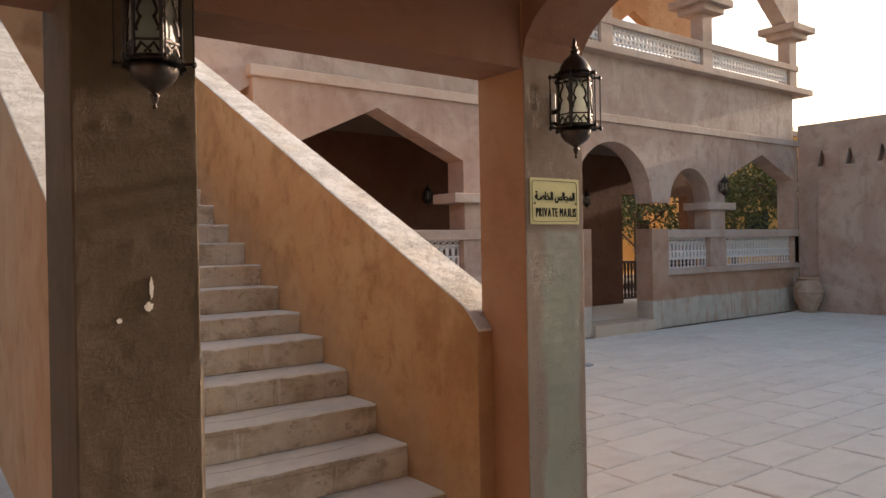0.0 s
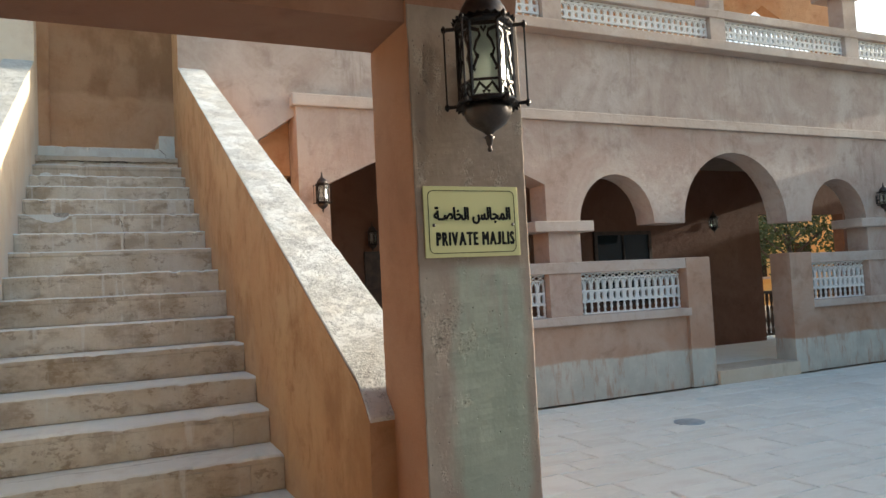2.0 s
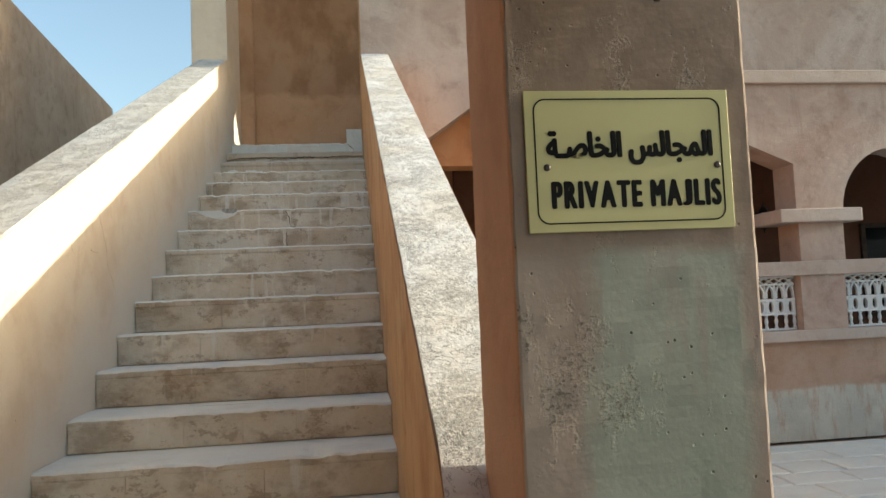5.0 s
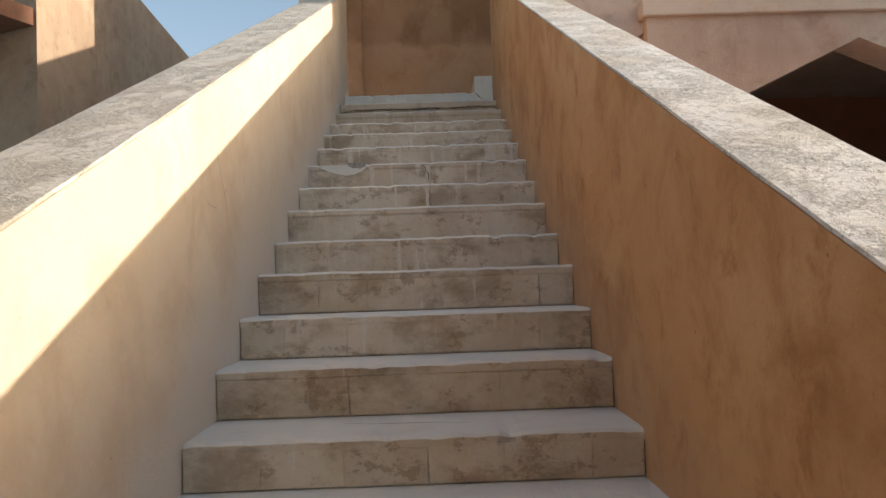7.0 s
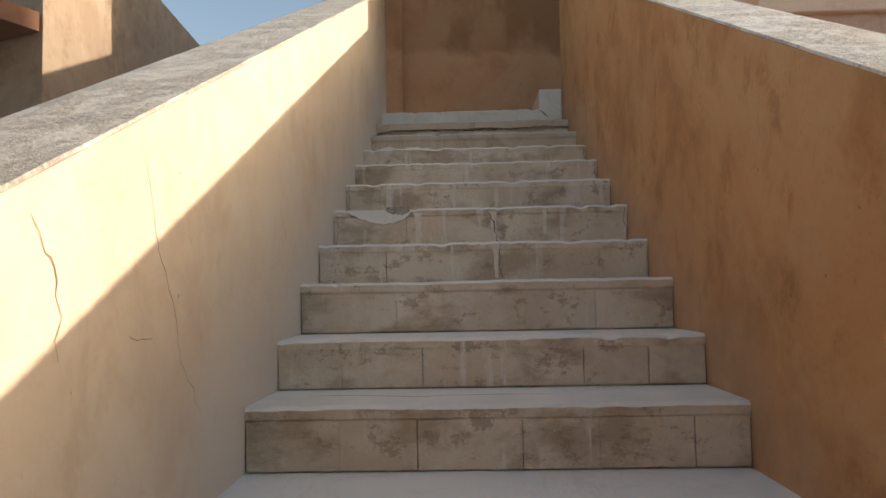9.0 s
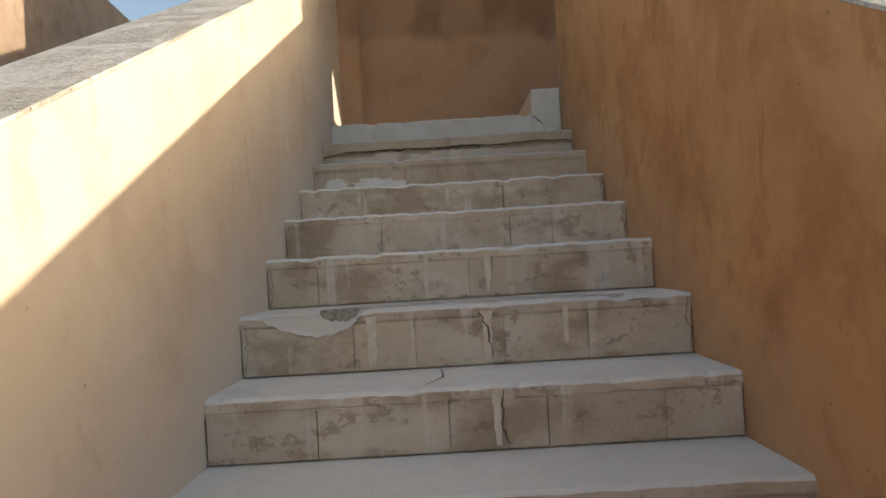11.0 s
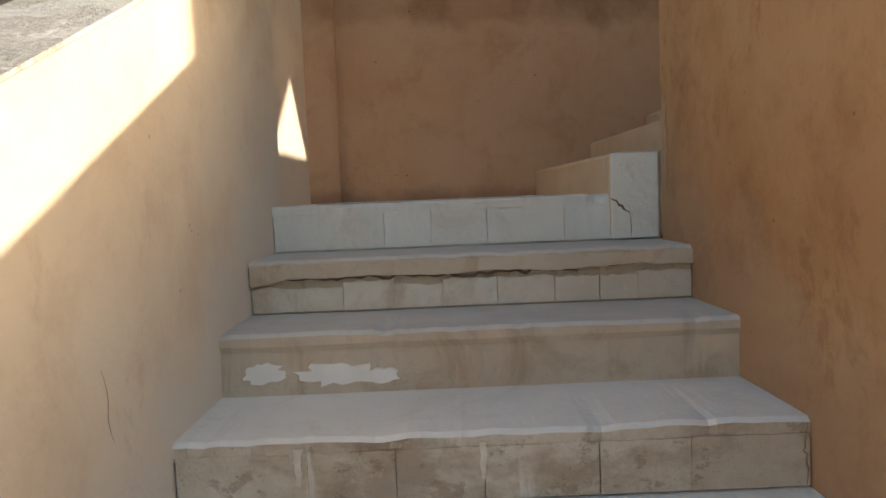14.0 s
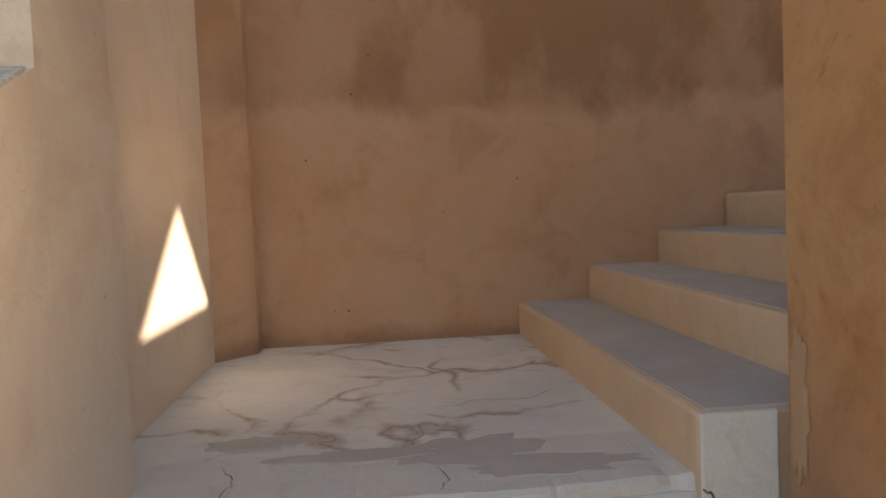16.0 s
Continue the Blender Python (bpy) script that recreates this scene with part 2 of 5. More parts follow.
def cement(name, base, pale, dark, bump=0.4, worn=0.5):
    """Cement steps: dust, drip stains and mottling."""
    q = Mat(name, 0.9)
    c = q.mix(q.ramp(q.noise(2.6, 6, 0.7, dist=0.5), 0.36, 0.66), base, pale)
    drip = q.ramp(q.noise(1.0, 7, 0.7, q.scaled(4.5, 4.5, 3.2), 1.0), 0.5, 0.68, 0, worn)
    c = q.mix(drip, c, dark)
    lime = q.ramp(q.noise(1.0, 5, 0.65, q.scaled(10, 4, 1.6), 0.3), 0.585, 0.66, 0, worn)
    c = q.mix(lime, c, pale)
    c = q.mix(q.ramp(q.noise(70, 3), 0.6, 0.75, 0, 0.3), c, dark)
    c = q.mix(q.math("MULTIPLY", q.random(), 0.22), c, dark)
    q.colour(c)
    q.bump(q.math("ADD", q.noise(50, 6, 0.7), q.math("MULTIPLY", q.noise(9, 4), 1.2)), bump, 0.01)
    return q.m


def riser_cement(name, base, pale, dark, lime):
    """Old cement risers: blotchy brown damp marks, white lime runs, grit."""
    q = Mat(name, 0.92)
    c = q.mix(q.ramp(q.noise(3.2, 6, 0.7), 0.36, 0.64), base, pale)
    damp = q.ramp(q.noise(1.0, 6, 0.65, q.scaled(3.2, 3.2, 5.5)), 0.47, 0.64, 0, 0.6)
    c = q.mix(damp, c, dark)
    mark = q.ramp(q.noise(1.0, 9, 0.76, q.scaled(8, 8, 11)), 0.555, 0.60, 0, 0.55)
    c = q.mix(mark, c, dark)
    run = q.ramp(q.noise(1.0, 4, 0.6, q.scaled(13, 2, 1.3)), 0.60, 0.675, 0, 0.75)
    c = q.mix(q.math("MULTIPLY", run, q.ramp(q.noise(16, 5, 0.7), 0.3, 0.55, 0.35, 1)), c, lime)
    c = q.mix(q.ramp(q.noise(80, 4, 0.7), 0.58, 0.74, 0, 0.45), c, dark)
    c = q.mix(q.math("MULTIPLY", q.random(), 0.18), c, dark)
    q.colour(c)
    h = q.math("ADD", q.noise(60, 7, 0.75), q.math("MULTIPLY", q.noise(13, 5, 0.6), 1.5))
    q.bump(q.math("ADD", h, q.math("MULTIPLY", mark, -0.4)), 0.6, 0.011)
    return q.m


M_RISER = riser_cement("riser_cement", (0.69, 0.60, 0.465), (0.80, 0.74, 0.63), (0.33, 0.235, 0.145), (0.85, 0.83, 0.77))
# Tread cement: the cool cast of sky light is put into its colour.
M_TREAD = cement("tread_cement", (0.81, 0.83, 0.79), (0.86, 0.875, 0.84), (0.62, 0.585, 0.52), 0.5, 0.35)
M_SMOOTH = cement("patched_cement", (0.56, 0.465, 0.35), (0.61, 0.53, 0.42), (0.38, 0.285, 0.19), 0.5, 0.6)
M_GREYTREAD = cement("grey_tread", (0.56, 0.55, 0.51), (0.63, 0.62, 0.58), (0.44, 0.41, 0.36), 0.5, 0.3)
M_LIMEWASH = cement("whitened_cement", (0.75, 0.765, 0.715), (0.81, 0.825, 0.78), (0.60, 0.55, 0.47), 0.45, 0.5)
M_BUFFTILE = cement("worn_buff_tile", (0.66, 0.60, 0.50), (0.76, 0.72, 0.63), (0.44, 0.35, 0.25), 0.6, 0.5)
M_BUFF = cement("buff_cement", (0.70, 0.55, 0.38), (0.75, 0.61, 0.45), (0.56, 0.41, 0.26), 0.3, 0.3)


def landing_screed():
    """Thin pale screed on the landing, with wandering tan seams and hairline cracks inside them."""
    q = Mat("landing_screed", 0.9)
    c = q.mix(q.ramp(q.noise(2.2, 6, 0.7), 0.36, 0.64), (0.74, 0.75, 0.70), (0.83, 0.835, 0.79))
    warp = q.t.nodes.new("ShaderNodeVectorMath")
    warp.operation = "ADD"
    wn2 = q.t.nodes.new("ShaderNodeTexNoise")
    wn2.inputs["Scale"].default_value = 2.6
    wn2.inputs["Detail"].default_value = 5
    half = q.t.nodes.new("ShaderNodeVectorMath")
    half.operation = "SCALE"
    half.inputs["Scale"].default_value = 0.55
    q.link(q.co, wn2.inputs["Vector"])
    q.link(wn2.outputs["Color"], half.inputs[0])
    q.link(q.co, warp.inputs[0])
    q.link(half.outputs[0], warp.inputs[1])
    edge = q.voronoi(2.3, "DISTANCE_TO_EDGE", warp.outputs[0])
    some = q.ramp(q.noise(2.4, 3), 0.40, 0.56)
    seam = q.math("MULTIPLY", q.ramp(edge, 0.0, 0.075, 0.75, 0), some)
    c = q.mix(seam, c, (0.45, 0.355, 0.265))
    hair = q.math("MULTIPLY", q.ramp(edge, 0.001, 0.006, 0.6, 0), some)
    c = q.mix(hair, c, (0.27, 0.20, 0.15))
    c = q.mix(q.ramp(q.noise(1.0, 6, 0.7, q.scaled(3, 6, 3)), 0.56, 0.66, 0, 0.5), c, (0.60, 0.56, 0.50))
    c = q.mix(q.ramp(q.noise(60, 4, 0.7), 0.62, 0.74, 0, 0.35), c, (0.50, 0.45, 0.39))
    q.colour(c)
    h = q.math("ADD", q.math("MULTIPLY", q.noise(45, 6, 0.7), 0.6), q.noise(9, 4))
    q.bump(q.math("SUBTRACT", h, q.math("MULTIPLY", hair, 1.5)), 0.45, 0.010)
    return q.m


M_LANDING = landing_screed()


def stone_material(name, island):
    q = Mat(name, 0.8)
    pick = q.island() if island else q.random()
    c = q.mix(pick, (0.68, 0.695, 0.635), (0.77, 0.78, 0.715))
    c = q.mix(q.ramp(q.noise(5, 7, 0.72), 0.4, 0.66, 0, 0.6), c, (0.81, 0.82, 0.755))
    c = q.mix(q.ramp(q.noise(1.3, 5), 0.5, 0.72, 0, 0.4), c, (0.55, 0.50, 0.435))
    c = q.mix(q.ramp(q.noise(22, 6, 0.75), 0.57, 0.68, 0, 0.45), c, (0.42, 0.37, 0.31))
    q.colour(c)
    q.bump(q.math("ADD", q.noise(14, 6, 0.7), q.math("MULTIPLY", q.noise(90, 3), 0.4)), 0.4, 0.012)
    return q.m


M_STONE = stone_material("paving_stone", False)
M_STONES = stone_material("paving_stones", True)


def plain(name, c1, c2, rough=0.6, metal=0.0, scale=8, bump=0.15, spec=0.4):
    q = Mat(name, rough, metal)
    q.p.inputs["Specular IOR Level"].default_value = spec
    q.colour(q.mix(q.ramp(q.noise(scale, 5, 0.65), 0.38, 0.65), c1, c2))
    q.bump(q.noise(scale * 8, 4), bump, 0.004)
    return q.m


M_JOINT = plain("sandy_joint", (0.66, 0.64, 0.57), (0.80, 0.79, 0.72), 0.95, 0, 3, 0.4)
M_WHITE = plain("white_paint", (0.72, 0.71, 0.68), (0.80, 0.79, 0.76), 0.6, 0, 6)
M_IRON = plain("dark_iron", (0.022, 0.018, 0.017), (0.045, 0.036, 0.032), 0.42, 0.6, 20)
M_BRONZE = plain("bronzed_iron", (0.05, 0.04, 0.036), (0.085, 0.068, 0.06), 0.4, 0.7, 14)
M_BRASS = plain("brass_plate", (0.455, 0.425, 0.205), (0.49, 0.455, 0.225), 0.5, 0.2, 2, 0.02)
M_BLACK = plain("black_enamel", (0.006, 0.006, 0.006), (0.010, 0.010, 0.010), 0.7, 0, 8, 0.0, 0.1)
M_CLAY = plain("terracotta_jar", (0.36, 0.25, 0.18), (0.46, 0.35, 0.27), 0.9, 0, 5, 0.4)
M_WOOD = plain("dark_wood", (0.05, 0.028, 0.018), (0.085, 0.05, 0.032), 0.55, 0, 10, 0.3)
M_LEAF = plain("foliage", (0.06, 0.085, 0.02), (0.12, 0.13, 0.04), 0.6, 0, 3)
M_BARK = plain("bark", (0.11, 0.075, 0.05), (0.17, 0.12, 0.085), 0.9, 0, 8, 0.6)
M_DRAIN = plain("drain_iron", (0.32, 0.39, 0.43), (0.42, 0.48, 0.51), 0.5, 0.4, 12)
M_SAND = plain("sandy_ground", (0.42, 0.34, 0.26), (0.50, 0.42, 0.33), 0.95, 0, 0.8, 0.4)
# Golden plaster, its colour strengthened to stand for sun on the garden walls.
M_GOLDEN = plaster("plaster_golden", (0.76, 0.43, 0.13), (0.80, 0.52, 0.20), (0.62, 0.33, 0.10), 0.3).m


def frosted():
    q = Mat("frosted_glass", 0.35)
    q.p.inputs["Transmission Weight"].default_value = 0.55
    q.p.inputs["IOR"].default_value = 1.3
    q.colour(q.mix(q.ramp(q.noise(9, 4), 0.3, 0.7), (0.72, 0.76, 0.72), (0.82, 0.85, 0.80)))
    return q.m


M_FROST = frosted()


def window_glass():
    q = Mat("dark_glass", 0.06)
    q.p.inputs["Specular IOR Level"].default_value = 0.6
    q.colour((0.012, 0.02, 0.022))
    return q.m


M_GLASS = window_glass()


# ---- mesh helpers ----
def part(name, bm, material, parent=None, label="", smooth=False):
    me = bpy.data.meshes.new(name)
    bmesh.ops.recalc_face_normals(bm, faces=bm.faces[:])
    bm.to_mesh(me)
    bm.free()
    me.materials.append(material)
    if smooth:
        me.shade_smooth()
    ob = new(name, me)
    ob.parent = parent
    if label:
        tagged(ob, label)
    return ob


def structure(name, bm, material, label, category, smooth=False):
    return tagged(part(name, bm, material, None, "", smooth), label, category, kind="structure")


def thing(name, label, category, group="", at=(0, 0, 0)):
    ob = new(name)
    ob.location = at
    ob.empty_display_size = 0.1
    return tagged(ob, label, category, group)


def box(bm, x0, x1, y0, y1, z0, z1, bevel=0.0):
    vs = [bm.verts.new(p) for p in ((x0, y0, z0), (x1, y0, z0), (x1, y1, z0), (x0, y1, z0), (x0, y0, z1), (x1, y0, z1), (x1, y1, z1), (x0, y1, z1))]
    fs = [bm.faces.new([vs[i] for i in f]) for f in ((0, 3, 2, 1), (4, 5, 6, 7), (0, 1, 5, 4), (1, 2, 6, 5), (2, 3, 7, 6), (3, 0, 4, 7))]
    if bevel:
        es = {e for f in fs for e in f.edges}
        bmesh.ops.bevel(bm, geom=list(es), offset=bevel, segments=2, affect="EDGES", profile=0.5)
    return bm


def one_box(x0, x1, y0, y1, z0, z1, bevel=0.0):
    return box(bmesh.new(), x0, x1, y0, y1, z0, z1, bevel)


def prism(bm, pts, axis, a, b):
    """Extrude a 2D outline along an axis. x: points are (y, z); y: (x, z); z: (x, y)."""
    def at(p, v):
        return {"x": (v, p[0], p[1]), "y": (p[0], v, p[1]), "z": (p[0], p[1], v)}[axis]
    lo = [bm.verts.new(at(p, a)) for p in pts]
    hi = [bm.verts.new(at(p, b)) for p in pts]
    bm.faces.new(lo)
    bm.faces.new(hi[::-1])
    n = len(pts)
    for i in range(n):
        bm.faces.new((lo[i], lo[(i + 1) % n], hi[(i + 1) % n], hi[i]))
    return bm


def lathe(bm, profile, cx, cy, n=20):
    rings = []
    for r, z in profile:
        rings.append([bm.verts.new((cx + r * math.cos(2 * math.pi * i / n), cy + r * math.sin(2 * math.pi * i / n), z)) for i in range(n)])
    for a, b in zip(rings, rings[1:]):
        for i in range(n):
            bm.faces.new((a[i], a[(i + 1) % n], b[(i + 1) % n], b[i]))
    bm.faces.new(rings[0][::-1])
    bm.faces.new(rings[-1])
    return bm


def strip(bm, pts, w, y0, y1):
    """A flat bar of width w along a line of (x, z) points, from y0 to y1."""
    n = len(pts)
    rows = []
    for i, (x, z) in enumerate(pts):
        a, b = pts[max(i - 1, 0)], pts[min(i + 1, n - 1)]
        d = Vector((b[0] - a[0], b[1] - a[1])).normalized()
        px, pz = -d.y * w / 2, d.x * w / 2
        rows.append([bm.verts.new((x + s * px, y, z + s * pz)) for s, y in ((1, y0), (-1, y0), (-1, y1), (1, y1))])
    for a, b in zip(rows, rows[1:]):
        for i in range(4):
            bm.faces.new((a[i], a[(i + 1) % 4], b[(i + 1) % 4], b[i]))
    bm.faces.new(rows[0])
    bm.faces.new(rows[-1][::-1])
    return bm


def rod(bm, a, b, r, n=8):
    a, b = Vector(a), Vector(b)
    m = (b - a).to_track_quat("Z", "Y").to_matrix()
    ra = [bm.verts.new(a + m @ Vector((r * math.cos(2 * math.pi * i / n), r * math.sin(2 * math.pi * i / n), 0))) for i in range(n)]
    rb = [bm.verts.new(b + m @ Vector((r * math.cos(2 * math.pi * i / n), r * math.sin(2 * math.pi * i / n), 0))) for i in range(n)]
    for i in range(n):
        bm.faces.new((ra[i], ra[(i + 1) % n], rb[(i + 1) % n], rb[i]))
    bm.faces.new(ra[::-1])
    bm.faces.new(rb)
    return bm


# ---- ground ----
bm = bmesh.new()
prism(bm, [(-600, -600), (600, -600), (600, 600), (-600, 600)], "z", -0.6, -0.03)
structure("ground", bm, M_SAND, "dusty sandy ground round the courtyard", "ground")
structure("courtyard_bed", one_box(-6, 16.9, -14, 8.1, -0.2, -0.0125), M_JOINT, "pale sandy bed between the paving stones", "paving")

# ---- staircase ----
XL, XR = 1.335, 2.712
NOSE = [2.40, 2.745, 3.088, 3.41, 3.75, 4.075, 4.42, 4.772, 5.102, 5.424, 5.777, 6.12, 6.466, 6.825, 7.198, 7.541, 7.896, 8.256, 8.616, 8.98]
TOPZ = [0.0, 0.170, 0.345, 0.520, 0.695, 0.861, 1.028, 1.172, 1.342, 1.50, 1.675, 1.833, 2.017, 2.182, 2.367, 2.540, 2.702, 2.855, 3.017, 3.182, 3.345]
RISE = 0.168

stairs = tagged(new("staircase"), "straight outdoor flight of worn cement steps between sloping walls", "stairs", kind="structure")
rng = random.Random(7)


def step_body(k, ahead):
    """One solid step with a slightly uneven, rounded nosing."""
    y, z = NOSE[k - 1], TOPZ[k]
    y1 = ahead
    bm = bmesh.new()
    n = 84
    rows = []
    for i in range(n + 1):
        x = XL - 0.02 + (XR - XL + 0.04) * i / n
        dy = 0.008 * noise.noise((x * 3, k * 7.1, 0)) + 0.004 * noise.noise((x * 14, k * 3.3, 5))
        dz = 0.006 * noise.noise((x * 2.2, k * 5.7, 9)) + 0.003 * noise.noise((x * 16, k * 2.7, 3))
        nick = max(0.0, noise.noise((x * 11, k * 4.9, 7)) - 0.22) * 0.03 + max(0.0, noise.noise((x * 31, k * 2.1, 4)) - 0.2) * 0.012
        dy += nick
        dz -= nick * 0.7
        pts = ((y + 0.012, z - RISE - 0.02), (y + 0.010 + dy, z - 0.05), (y + dy, z - 0.032), (y + dy + 0.001, z - 0.010 + dz), (y + dy + 0.012, z + dz), (y + 0.10, z + dz * 0.5), (y1 + 0.03, z - 0.004), (y1 + 0.03, z - RISE - 0.02))
        rows.append([bm.verts.new((x, *p)) for p in pts])
    for a, b in zip(rows, rows[1:]):
        for j in range(len(a)):
            jj = (j + 1) % len(a)
            f = bm.faces.new((a[j], b[j], b[jj], a[jj]))
            f.material_index = 1 if 3 <= j <= 5 else 0
    bm.faces.new(rows[0])
    bm.faces.new(rows[-1][::-1])
    return bm


for k in range(1, 20):
    s = part("step", step_body(k, NOSE[k]), M_SMOOTH if k in (18, 19) else M_RISER, stairs)
    s.data.materials.append(M_GREYTREAD if k in (18, 19) else M_TREAD)

# landing
bm = bmesh.new()
box(bm, 1.10, 2.72, 9.02, 10.9, 3.0, TOPZ[20] - 0.004)
structure("landing_floor", bm, M_LANDING, "cracked whitewashed landing floor at the top of the flight", "floor")
s = part("step", step_body(20, 9.3), M_LIMEWASH, stairs, "whitewashed top step with tile joints")
s.data.materials.append(M_LIMEWASH)

# upper flight that turns away along the building
UX = [2.545 + 0.342 * i for i in range(6)]
for i, x in enumerate(UX):
    bm = one_box(x, x + 0.38, 8.962 if i == 0 else 8.90, 10.872, 3.36 + 0.155 * i - 0.17, 3.49 + 0.157 * i, 0.014)
    part("upper_step", bm, M_BUFF, stairs, "buff cement step of the upper flight")
    bm = bmesh.new()
    box(bm, x + 0.022, x + 0.375, 8.972, 10.868, 3.488 + 0.157 * i, 3.4935 + 0.157 * i)
    part("upper_tread", bm, M_GREYTREAD, stairs)
structure("upper_floor_slab", one_box(UX[-1] + 0.3, 17.0, 8.60, 13.0, 4.10, 4.28), M_TRIM, "upper terrace floor slab", "floor")
part("step_cheek", one_box(2.545, 2.715, 8.948, 8.9605, 3.185, 3.488, 0.004), M_LIMEWASH, stairs, "whitewashed end of the first upper step")


# sloping side walls
def par_top(y, y0, z0, y1, z1):
    return z0 + (z1 - z0) * (y - y0) / (y1 - y0)


def side_wall(name, x0, x1, y0, z0, y1, z1, mat, top, label, outer=None):
    def crest(y):
        z = par_top(y, y0, z0, y1, z1)
        return z - 0.055 * max(0.0, 1 - (y - y0) / 0.12) ** 1.5
    bm = bmesh.new()
    line = [(y0 + 0.12 * i / 6, crest(y0 + 0.12 * i / 6) - 0.014) for i in range(7)]
    prism(bm, [(y0, -0.1), (y1 + 0.05, -0.1), (y1 + 0.05, crest(y1 + 0.05) - 0.014), *line[::-1]], "x", x0, x1)
    for f in bm.faces:
        if all(abs(v.co.x - x0) < 1e-5 for v in f.verts):
            f.material_index = 1
    w = structure(name, bm, mat, label, "wall")
    w.data.materials.append(outer or mat)
    bm = bmesh.new()
    n, m = 150, 6
    grid = []
    for i in range(n + 1):
        y = y0 - 0.004 + (y1 + 0.03 - y0) * i / n
        z = crest(max(y, y0)) - 0.013
        row = []
        for j in range(m + 1):
            f = j / m
            edge = 1 if j in (0, m) else 0
            ex = 0.006 * noise.noise((y * 5, j, x0)) * edge
            rag = 0.0025 * noise.noise((y * 6, f * 2, x0 * 7)) + 0.001 * noise.noise((y * 25, f * 8, 2))
            row.append(bm.verts.new((x0 + 0.003 + (x1 - x0 - 0.006) * f + abs(ex) * (1 - 2 * f), y, z + (0.009 + rag if not edge else 0.0075 + abs(rag) * 0.4))))
        grid.append(row)
    for a, b in zip(grid, grid[1:]):
        for j in range(m):
            bm.faces.new((a[j], a[j + 1], b[j + 1], b[j]))
    ring = [r[0] for r in grid] + [v for v in grid[-1][1:]] + [r[-1] for r in grid[::-1][1:]] + [v for v in grid[0][::-1][1:-1]]
    low = [bm.verts.new((v.co.x, v.co.y, v.co.z - 0.014)) for v in ring]
    for i in range(len(ring)):
        j = (i + 1) % len(ring)
        bm.faces.new((ring[i], ring[j], low[j], low[i]))
    part("coping", bm, top, w, "rough flaking cement wall top")
    return w


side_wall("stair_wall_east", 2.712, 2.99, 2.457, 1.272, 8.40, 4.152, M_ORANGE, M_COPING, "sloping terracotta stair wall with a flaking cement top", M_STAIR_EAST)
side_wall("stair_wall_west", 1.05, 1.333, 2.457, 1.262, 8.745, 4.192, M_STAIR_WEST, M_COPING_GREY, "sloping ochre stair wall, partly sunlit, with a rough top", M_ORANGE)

# the foot of the west wall flares a little towards the steps
bm = bmesh.new()
crest_w = lambda y: 1.262 + 2.93 * (y - 2.457) / 6.288 - 0.055 * max(0.0, 1 - (y - 2.457) / 0.12) ** 1.5 - 0.012
ys = [2.4575, 2.477, 2.497, 2.537, 2.577, 2.72, 2.95]
wide = [0.038, 0.0445, 0.045, 0.043, 0.039, 0.024, 0.001]
inner = [(bm.verts.new((1.3335, y, -0.1)), bm.verts.new((1.3335, y, crest_w(y)))) for y in ys]
outer = [(bm.verts.new((1.3335 + w, y, -0.1)), bm.verts.new((1.3335 + w, y, crest_w(y) - 0.004))) for y, w in zip(ys, wide)]
for i in range(len(ys) - 1):
    bm.faces.new((outer[i][0], outer[i + 1][0], outer[i + 1][1], outer[i][1]))
    bm.faces.new((inner[i][0], inner[i][1], inner[i + 1][1], inner[i + 1][0]))
    bm.faces.new((inner[i][1], outer[i][1], outer[i + 1][1], inner[i + 1][1])).material_index = 1
    bm.faces.new((inner[i][0], inner[i + 1][0], outer[i + 1][0], outer[i][0]))
bm.faces.new((inner[0][0], outer[0][0], outer[0][1], inner[0][1]))
bm.faces.new((inner[-1][0], inner[-1][1], outer[-1][1], outer[-1][0]))
flare = part("wall_flare", bm, M_STAIR_WEST, bpy.data.objects["stair_wall_west"])
flare.data.materials.append(M_COPING_GREY)

# ---- stair tower ----
TOP = 7.2
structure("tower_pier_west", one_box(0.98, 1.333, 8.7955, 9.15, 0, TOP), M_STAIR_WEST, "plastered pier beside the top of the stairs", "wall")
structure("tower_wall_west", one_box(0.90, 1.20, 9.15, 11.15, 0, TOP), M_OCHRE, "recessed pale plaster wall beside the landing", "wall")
bm = bmesh.new()
prism(bm, [(1.19, 10.585), (1.20, 10.595), (1.335, 10.73), (1.355, 10.76), (1.355, 10.90), (1.19, 10.90)], "z", 3.2, TOP)
structure("corner_pilaster", bm, M_TOWER, "slanted plaster pilaster in the landing corner", "trim")
structure("tower_wall_north", one_box(1.17, 7.2, 10.872, 11.15, 0, TOP), M_TOWER, "stained terracotta wall at the back of the landing", "wall")
bm = bmesh.new()
prism(bm, [(2.716, 0), (2.99, 0), (2.99, 2.97), (4.06, 3.72), (4.06, 3.735), (17.02, 3.735), (17.02, 4.94), (2.716, 4.94)], "y", 8.30, 8.60)
structure("tower_wall_south", bm, M_UPPER, "weathered plaster wall beside the upper flight and over the arcade", "wall")
bm = bmesh.new()
prism(bm, [(2.716, 3.0), (3.95, 3.0), (3.95, 3.745), (7.25, 3.745), (7.25, 4.90), (2.716, 4.90)], "y", 8.60, 8.90)
structure("tower_cheek_south", bm, M_ORANGE, "terracotta inner wall beside the upper flight", "wall")
bm = bmesh.new()
prism(bm, [(8.4505, 0), (8.903, 0), (8.903, 7.1), (8.302, 7.1), (8.302, 4.095), (8.4505, 4.166)], "x", 2.712, 2.7155)
